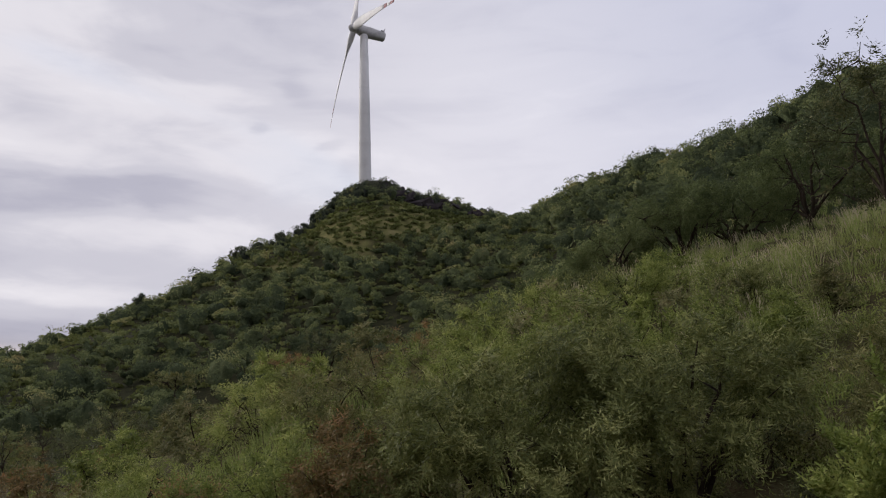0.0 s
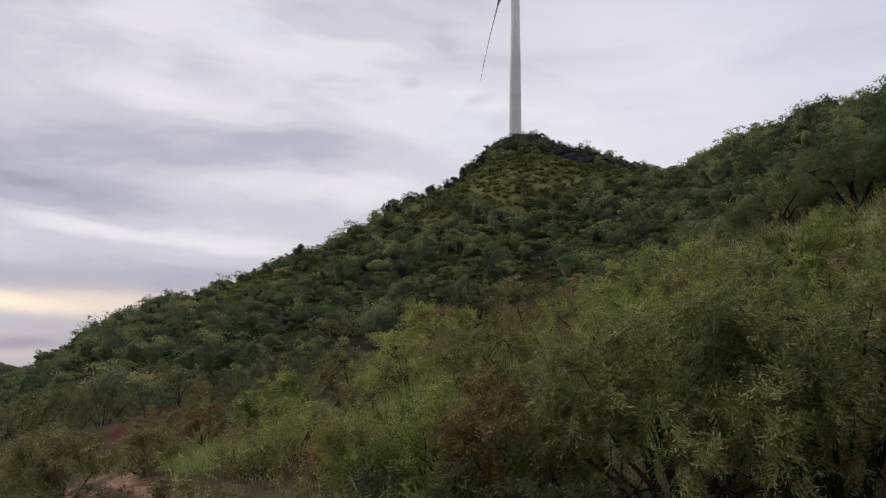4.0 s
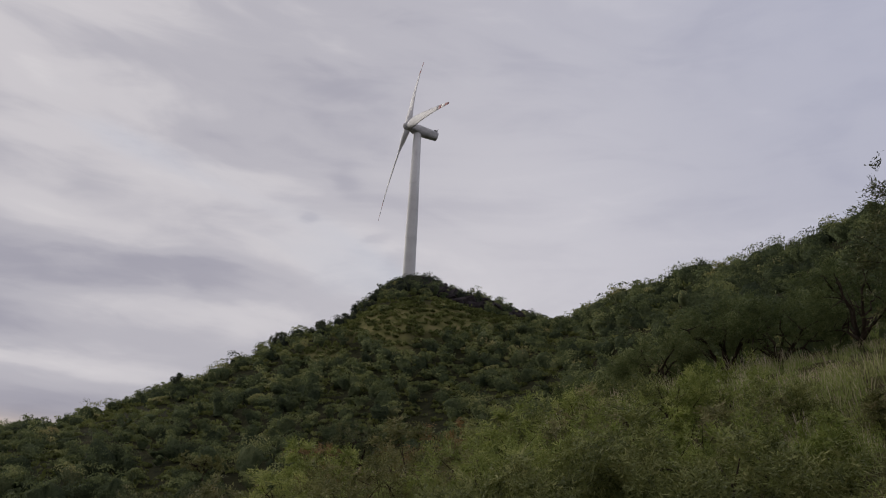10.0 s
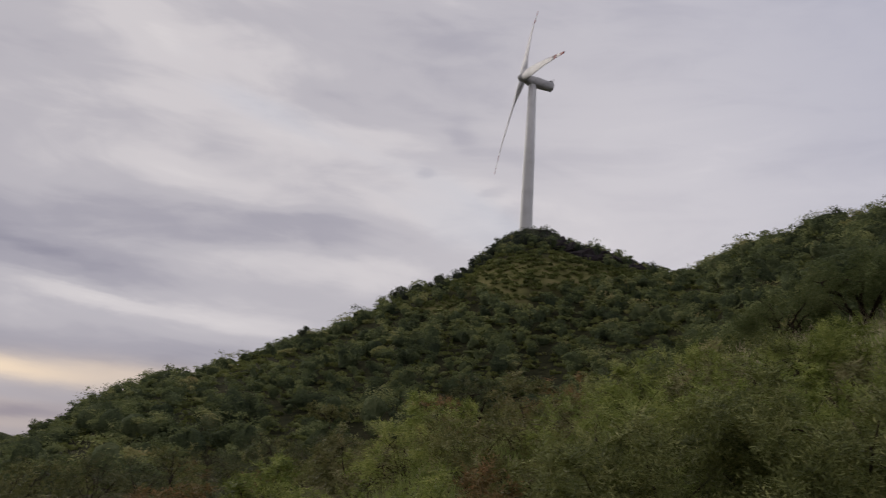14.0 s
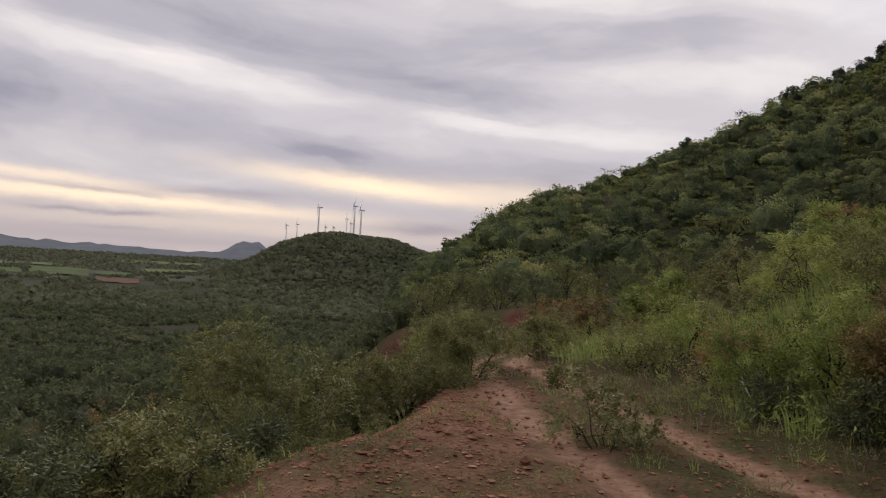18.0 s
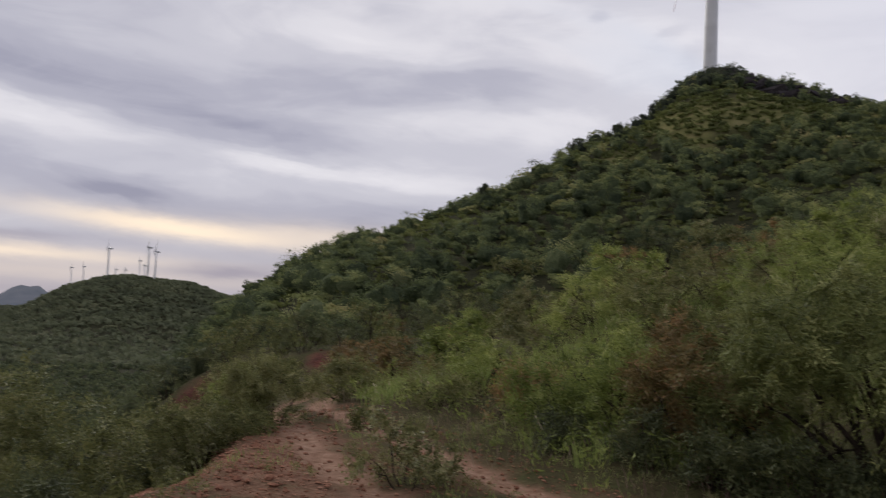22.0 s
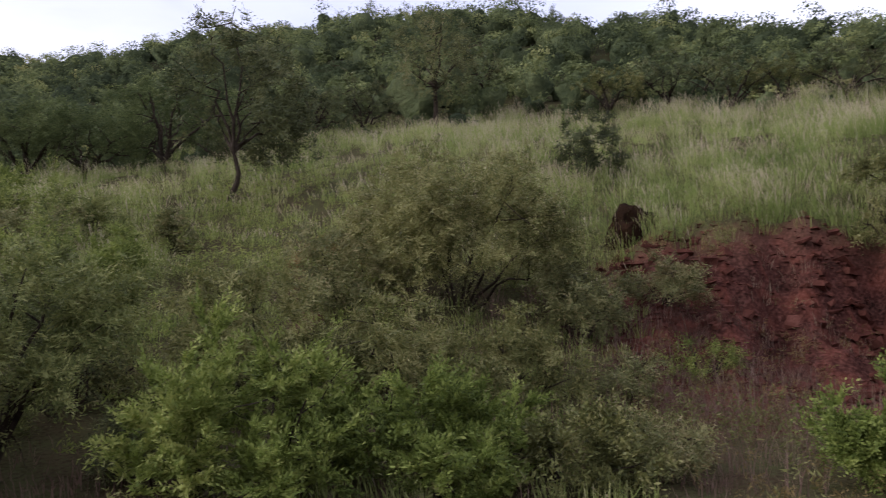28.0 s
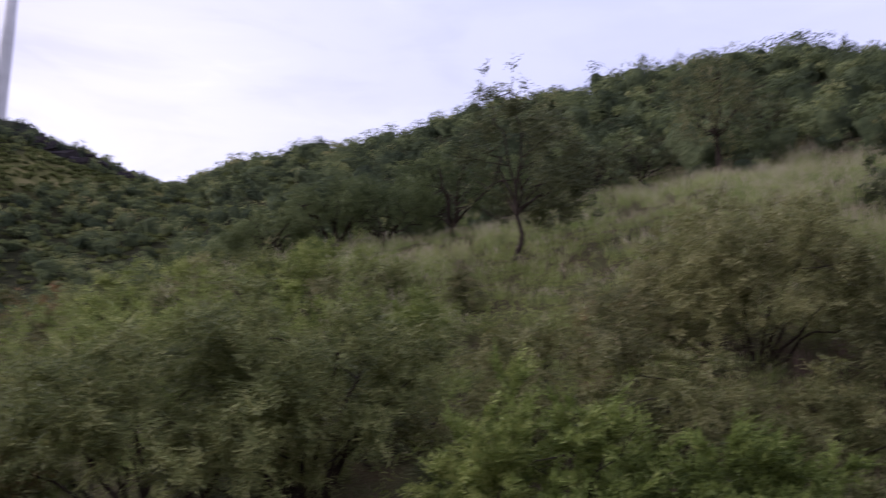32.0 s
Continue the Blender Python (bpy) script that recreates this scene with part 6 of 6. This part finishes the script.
# ======== stones and clods ========
def chunks(name, label, cat, x, y, size, seed, mat, sunk=0.35, thick=1.0):
    """Angular pieces of stone or earth, joined as one cover."""
    rng = np.random.default_rng(seed)
    octa = np.array([[1, 0, 0], [0, 1, 0], [-1, 0, 0], [0, -1, 0], [0, 0, 1], [0, 0, -1]], float)
    F = np.array([[0, 1, 4], [1, 2, 4], [2, 3, 4], [3, 0, 4], [1, 0, 5], [2, 1, 5], [3, 2, 5], [0, 3, 5]])
    n = len(x)
    v = octa[None] * rng.uniform(0.6, 1.3, (n, 6, 1)) * np.stack([size, size * rng.uniform(0.6, 1, n), size * thick * rng.uniform(0.35, 0.7, n)], -1)[:, None]
    th = rng.uniform(0, 2 * np.pi, n)
    c, s = np.cos(th)[:, None], np.sin(th)[:, None]
    X, Y = v[..., 0] * c - v[..., 1] * s, v[..., 0] * s + v[..., 1] * c
    V = np.stack([X + x[:, None], Y + y[:, None], v[..., 2] + (height(x, y) + size * sunk)[:, None]], -1)
    T = (F[None] + np.arange(n)[:, None, None] * 6).reshape(-1, 3)
    me = mesh_from(name, V.reshape(-1, 3), None, T, mats=[mat])
    me.shade_flat()
    return tagged(new(name, me), label, cat, kind="stuff")


def fragments(name, label, x, y, size, seed, mat, tilt=0.5):
    """Broken, roughly layered pieces of rock, each set at its own angle and half sunk in the ground."""
    rng = np.random.default_rng(seed)
    n = len(x)
    corner = np.array([[-1, -1, -1], [1, -1, -1], [1, 1, -1], [-1, 1, -1], [-1, -1, 1], [1, -1, 1], [1, 1, 1], [-1, 1, 1]], float)
    quads = np.array([[0, 3, 2, 1], [4, 5, 6, 7], [0, 1, 5, 4], [1, 2, 6, 5], [2, 3, 7, 6], [3, 0, 4, 7]])
    v = corner[None] * rng.uniform(0.55, 1.15, (n, 8, 3)) * np.stack([size, size * rng.uniform(0.5, 1.0, n), size * rng.uniform(0.16, 0.45, n)], -1)[:, None]
    a, b, c = rng.normal(size=n) * tilt, rng.normal(size=n) * tilt, rng.uniform(0, 2 * np.pi, n)
    y1, z1 = v[..., 1] * np.cos(a)[:, None] - v[..., 2] * np.sin(a)[:, None], v[..., 1] * np.sin(a)[:, None] + v[..., 2] * np.cos(a)[:, None]
    x2, z2 = v[..., 0] * np.cos(b)[:, None] + z1 * np.sin(b)[:, None], z1 * np.cos(b)[:, None] - v[..., 0] * np.sin(b)[:, None]
    x3, y3 = x2 * np.cos(c)[:, None] - y1 * np.sin(c)[:, None], x2 * np.sin(c)[:, None] + y1 * np.cos(c)[:, None]
    V = np.stack([x3 + x[:, None], y3 + y[:, None], z2 + height(x, y)[:, None] + (size * 0.1)[:, None]], -1).reshape(-1, 3)
    Q = (quads[None] + np.arange(n)[:, None, None] * 8).reshape(-1, 4)
    me = mesh_from(name, V, Q, mats=[mat])
    me.shade_flat()
    return tagged(new(name, me), label, "rock", kind="stuff")


def loose_stone(seed, size, mat, name, label, cat, az, r, flat=0.7, sink=0.2):
    bm = bmesh.new()
    bmesh.ops.create_icosphere(bm, subdivisions=3 if size > 0.2 else 2, radius=1.0)
    rng = np.random.default_rng(seed)
    off = rng.uniform(0, 50, 3)
    for v in bm.verts:
        n = noise.noise(Vector(v.co * 1.1) + Vector(off)) * 0.5 + noise.noise(Vector(v.co * 2.6) + Vector(off)) * 0.25 + noise.noise(Vector(v.co * 6.0) + Vector(off)) * 0.12
        v.co *= size * (1 + n)
        v.co.z *= flat
    me = bpy.data.meshes.new(name)
    bm.to_mesh(me)
    bm.free()
    me.materials.append(mat)
    ob = tagged(new(name, me), label, cat)
    return put(ob, az, r, rng.uniform(0, 360), 1.0, -size * flat * (1 - sink) * 0.5)


def stones():
    rng = np.random.default_rng(91)
    x, y = scatter(rng, -58, 30, 3.0, 14.5, 12000)
    bare, _ = bareness(x, y)
    on = (bare > 0.3) & (rng.random(len(x)) < 0.85)
    chunks("gravel", "reddish gravel strewn over the track and bank", "gravel", x[on], y[on], rng.gamma(1.8, 0.007, on.sum()) + 0.006, 92, M_STONE)
    x, y = scatter(rng, 58, 108, 11.0, 18.2, 3600)
    bare, red = bareness(x, y)
    on = red > 0.25
    chunks("earth_clods", "red earth clods crumbling from the cut", "earth", x[on], y[on], rng.gamma(1.3, 0.020, on.sum()) + 0.008, 93, M_CLOD, -0.05)
    x, y = scatter(rng, 60, 108, 10.5, 17.8, 3400)
    on = bareness(x, y)[1] > 0.3
    chunks("earth_crumbs", "small dark flakes and crumbs of red earth", "earth", x[on], y[on], rng.gamma(1.6, 0.018, on.sum()) + 0.012, 96, M_CLOD, 0.0, 0.6)
    x, y = scatter(rng, -38, -22, 25, 36, 500)
    bare, red = bareness(x, y)
    on = red > 0.3
    chunks("earth_clods", "red earth clods on the bare scar", "earth", x[on], y[on], rng.gamma(1.5, 0.03, on.sum()) + 0.02, 94, M_CLOD, -0.05)
    x, y = scatter(rng, 58, 108, 12.5, 17.6, 2600)
    on = (bareness(x, y)[1] > 0.45) & (value_noise(x / 0.8, y / 0.8, 99) > -0.25)
    fragments("rock_slabs", "layered dark red slabs and fragments breaking from the cut", x[on], y[on], rng.gamma(2.0, 0.026, on.sum()) + 0.025, 95, M_CLOD, 0.4)
    x, y = scatter(rng, 1.2, 8.8, 168, 214, 420)
    fragments("rock_outcrop", "dark bare rock on the shoulder of the knoll", x, y, rng.gamma(2.5, 0.32, 420) + 0.4, 98, M_OUTCROP, 0.35)
    x, y = scatter(rng, -52, -24, 4.5, 11.5, 5200)
    on = (bareness(x, y)[0] > 0.3) & (rut(x, y) < 0.4)
    chunks("gravel", "flat reddish stone chips covering the mound", "gravel", x[on], y[on], rng.gamma(1.5, 0.007, on.sum()) + 0.007, 97, M_STONE, 0.3, 0.55)
    for k in range(22):
        az, r = rng.uniform(-44, -8), rng.uniform(5.6, 11)
        tagged(loose_stone(300 + k, rng.uniform(0.02, 0.045), M_STONE, "stone", "small angular reddish stone lying on the track", "stone", az, r), group="stones on the track")
    loose_stone(343, 0.52, M_DARKROCK, "boulder", "dark rough boulder at the top of the red cut", "boulder", 61.5, 17.7, 1.0, 0.95)
    loose_stone(341, 0.34, M_DARKROCK, "boulder", "dark boulder half buried in the red cut", "boulder", 95.0, 14.8, 0.8, 0.4)


stones()


# ======== far range that closes the plain ========
def far_range():
    n = 720
    az = np.linspace(-180, 180, n, endpoint=False)
    a = np.radians(az)
    crest = np.interp(az, [-180, -75, -60, -56.5, -53, -50, -47, -44, -30, 180], [40, 55, 58, 45, 36, 28, 22, 18, 20, 40])
    crest = crest + 6 * value_noise(az * 0.9, az * 0, 81) + 3 * value_noise(az * 2.7, az * 0, 82)
    crest = crest + 82 * np.exp(-((az + 43.5) / 1.8) ** 2)
    rings_ = []
    for r, k in ((4350, 0.0), (4550, 0.55), (4700, 1.0), (4850, 0.4), (4930, 0.0)):
        zz = -81 + crest * k * (1 + 0.15 * value_noise(az * 1.7 + r, az * 0 + r, 83))
        rings_.append(np.stack([r * np.sin(a), r * np.cos(a), zz], -1))
    V = np.concatenate(rings_)
    i, j = np.meshgrid(np.arange(4), np.arange(n), indexing="ij")
    jn = (j + 1) % n
    Q = np.stack([i * n + j, i * n + jn, (i + 1) * n + jn, (i + 1) * n + j], -1).reshape(-1, 4)
    mat = bpy.data.materials.new("far_hills_haze_glow")
    nt, N, L = nodes_of(mat)
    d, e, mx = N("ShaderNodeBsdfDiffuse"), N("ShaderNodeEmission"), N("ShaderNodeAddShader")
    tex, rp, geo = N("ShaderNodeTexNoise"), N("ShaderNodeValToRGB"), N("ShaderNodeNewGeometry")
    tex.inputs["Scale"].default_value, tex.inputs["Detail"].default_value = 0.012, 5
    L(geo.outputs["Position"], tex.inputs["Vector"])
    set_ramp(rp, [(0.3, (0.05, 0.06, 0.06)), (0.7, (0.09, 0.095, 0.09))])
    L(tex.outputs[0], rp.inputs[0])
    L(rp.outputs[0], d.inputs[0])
    # weak bluish emission stands in for the haze in front of these hills
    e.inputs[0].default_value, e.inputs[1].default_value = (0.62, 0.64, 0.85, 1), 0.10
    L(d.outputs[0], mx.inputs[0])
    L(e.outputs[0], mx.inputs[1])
    L(mx.outputs[0], N("ShaderNodeOutputMaterial").inputs[0])
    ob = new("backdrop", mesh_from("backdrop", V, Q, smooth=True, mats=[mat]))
    tagged(ob, "low hills along the horizon, blue haze put in as a glow", "hills", kind="structure")


far_range()


# ======== the tall wind turbine on the knoll ========
def loft(rings, close=True):
    """Quads between rings of points of one count, with closed ends."""
    bm = bmesh.new()
    rows = [[bm.verts.new(p) for p in ring] for ring in rings]
    n = len(rows[0])
    for a, b in zip(rows[:-1], rows[1:]):
        for k in range(n):
            bm.faces.new((a[k], a[(k + 1) % n], b[(k + 1) % n], b[k]))
    if close:
        bm.faces.new(rows[0][::-1])
        bm.faces.new(rows[-1])
    for f in bm.faces:
        f.smooth = len(f.verts) == 4
    bmesh.ops.recalc_face_normals(bm, faces=bm.faces)
    return bm


def ring(r, z, n=28):
    return [(r * math.cos(2 * math.pi * k / n), r * math.sin(2 * math.pi * k / n), z) for k in range(n)]


def blade_rings(R, s0, s1, steps, scale):
    """Sections of a blade along +z, with the leading edge towards +y; it bows downwind a little towards the tip."""
    out = []
    for i in range(steps + 1):
        s = s0 + (s1 - s0) * i / steps
        chord = (0.055 + 0.045 * math.sin(min(s / 0.22, 1) * math.pi / 2)) * (1 - 0.80 * max(0, s - 0.2) / 0.8) * R
        thick = chord * (0.9 - 0.75 * min(s / 0.25, 1)) + 0.01 * R * (1 - s) * 0.4
        if s < 0.06:
            chord = thick = 0.055 * R
        tw = radians(16 * (1 - s) ** 2 + 4)
        bow = -0.07 * R * s * s
        pts = []
        for k in range(14):
            a = 2 * math.pi * k / 14
            u, v = chord * (0.5 * math.cos(a) - 0.12), thick * 0.5 * math.sin(a)
            pts.append((v * math.cos(tw) - u * math.sin(tw) + bow, u * math.cos(tw) + v * math.sin(tw), s * R))
        out.append(pts)
    return out


def turbine(az, r, hub, R, axis, phase, base_z, label, fine=True, category="wind turbine", group=""):
    """Tower, nacelle, hub and three blades; axis: the way that the rotor faces."""
    root = new("wind_turbine")
    x, y = r * math.sin(radians(az)), r * math.cos(radians(az))
    root.matrix_basis = pose(x, y, base_z)
    n = 32 if fine else 10
    k = min(R, 29.0) / 29.0
    tower = part("tower", loft([ring(1.95 * k, -6, n), ring(1.9 * k, 0, n), ring(1.62 * k, hub * 0.5, n), ring(1.18 * k, hub - 1.3 * k, n)]), M_TOWER, root)
    if fine:
        for z, rad in ((hub * 0.33, 1.735), (hub * 0.66, 1.475)):
            part("flange", loft([ring(rad * k, z - 0.09, n), ring((rad + 0.035) * k, z - 0.05, n), ring((rad + 0.035) * k, z + 0.05, n), ring(rad * k, z + 0.09, n)]), M_TOWER, tower)
    ax = Vector(axis).normalized()
    side = Vector((0, 0, 1)).cross(ax).normalized()
    upv = ax.cross(side)
    M = Matrix((ax, side, upv)).transposed().to_4x4()
    M.translation = (0, 0, hub)
    # nacelle along the axis, blunt at the back
    prof = [(-6.6, 0.90, 1.02, 0.10), (-6.3, 1.18, 1.28, 0.08), (-2.0, 1.45, 1.50, 0.0), (1.0, 1.45, 1.45, 0.0), (2.0, 1.15, 1.15, 0.0), (2.2, 0.9, 0.9, 0)]
    rings = []
    for px, hw, hh, dz in prof:
        rg = []
        for q in range(16):
            a = 2 * math.pi * (q + 0.5) / 16
            c, s = math.cos(a), math.sin(a)
            f = 1 / max(abs(c), abs(s)) ** 0.72
            rg.append((px * k, hw * f * c * k, (hh * f * s + dz) * k))
        rings.append(rg)
    nac = part("nacelle", loft(rings), M_NACELLE, root, "weathered grey nacelle")
    nac.matrix_basis = M
    if fine:
        mast = part("wind_vane", loft([ring(0.09, 0, 6), ring(0.06, 1.5, 6)]), M_STEEL, nac)
        mast.matrix_basis = pose(-5.9 * k, 0.5 * k, 1.2 * k, 0, -12, 0)
        hat = part("cooler_hood", loft([[(-6.1 * k, -0.9 * k, 1.3 * k), (-4.9 * k, -0.9 * k, 1.45 * k), (-4.9 * k, 0.9 * k, 1.45 * k), (-6.1 * k, 0.9 * k, 1.3 * k)], [(-6.1 * k, -0.8 * k, 1.85 * k), (-5.2 * k, -0.8 * k, 1.8 * k), (-5.2 * k, 0.8 * k, 1.8 * k), (-6.1 * k, 0.8 * k, 1.85 * k)]]), M_NACELLE, nac)
    hubp = part("hub", loft([[(px * k, rad * math.cos(2 * math.pi * q / 16) * k, rad * math.sin(2 * math.pi * q / 16) * k) for q in range(16)]
                             for px, rad in ((2.15, 1.0), (2.4, 1.35), (3.4, 1.4), (4.2, 1.05), (4.7, 0.5), (4.85, 0.1))]), M_NACELLE, root)
    hubp.matrix_basis = M
    for q in range(3):
        a = radians(phase + 120 * q)
        B = M @ Matrix.Translation((3.0 * k, 0, 0)) @ Matrix.Rotation(a, 4, "X")
        bl = part("blade", loft(blade_rings(R, 0.03, 1.0 if not fine else 0.80, 16 if fine else 6, k)), M_BLADE, root)
        bl.matrix_basis = B
        if fine:
            for s0, s1, mt in ((0.80, 0.86, M_REDBAND), (0.86, 0.93, M_BLADE), (0.93, 1.0, M_REDBAND)):
                part("tip_band", loft(blade_rings(R, s0, s1, 3, k)), mt, bl)
    return tagged(root, label, category, group)


tb_z = 1.6 + 232 * math.tan(radians(16.1)) - 4
turbine(0.0, 232, 53.0, 32.0, (-0.94, -0.305, 0.153), 18, tb_z, "tall white wind turbine with three slender blades on the knoll")

SECOND_Z = float(height(np.array([140 * math.sin(radians(106.5))]), np.array([140 * math.cos(radians(106.5))]))[0])
turbine(106.5, 140, 72.9 - SECOND_Z, 30.0, (-0.93, 0.20, 0.1), 144, SECOND_Z, "white wind turbine with red blade bands beyond the ridge")


def far_turbines():
    label, group = "distant white wind turbine on the far hill", "turbines on the far hill"
    for k, (az, r, hub_el) in enumerate([(-39.15, 1560, 2.85), (-36.75, 1540, 3.1), (-36.3, 1500, 2.85), (-37.25, 2350, 2.2), (-41.25, 2450, 1.5), (-40.55, 2500, 1.6), (-38.65, 2450, 1.55), (-38.1, 2450, 1.55), (-36.95, 2400, 1.9)]):
        x, y = r * math.sin(radians(az)), r * math.cos(radians(az))
        z = float(height(np.array([x]), np.array([y]))[0])
        hub = 1.6 + r * math.tan(radians(hub_el)) - z
        turbine(az, r, hub, 26.0, (-0.75 + 0.05 * (k % 3), -0.62, 0.08), 25 + 37 * k, z, label, False, "wind turbine", group)


far_turbines()
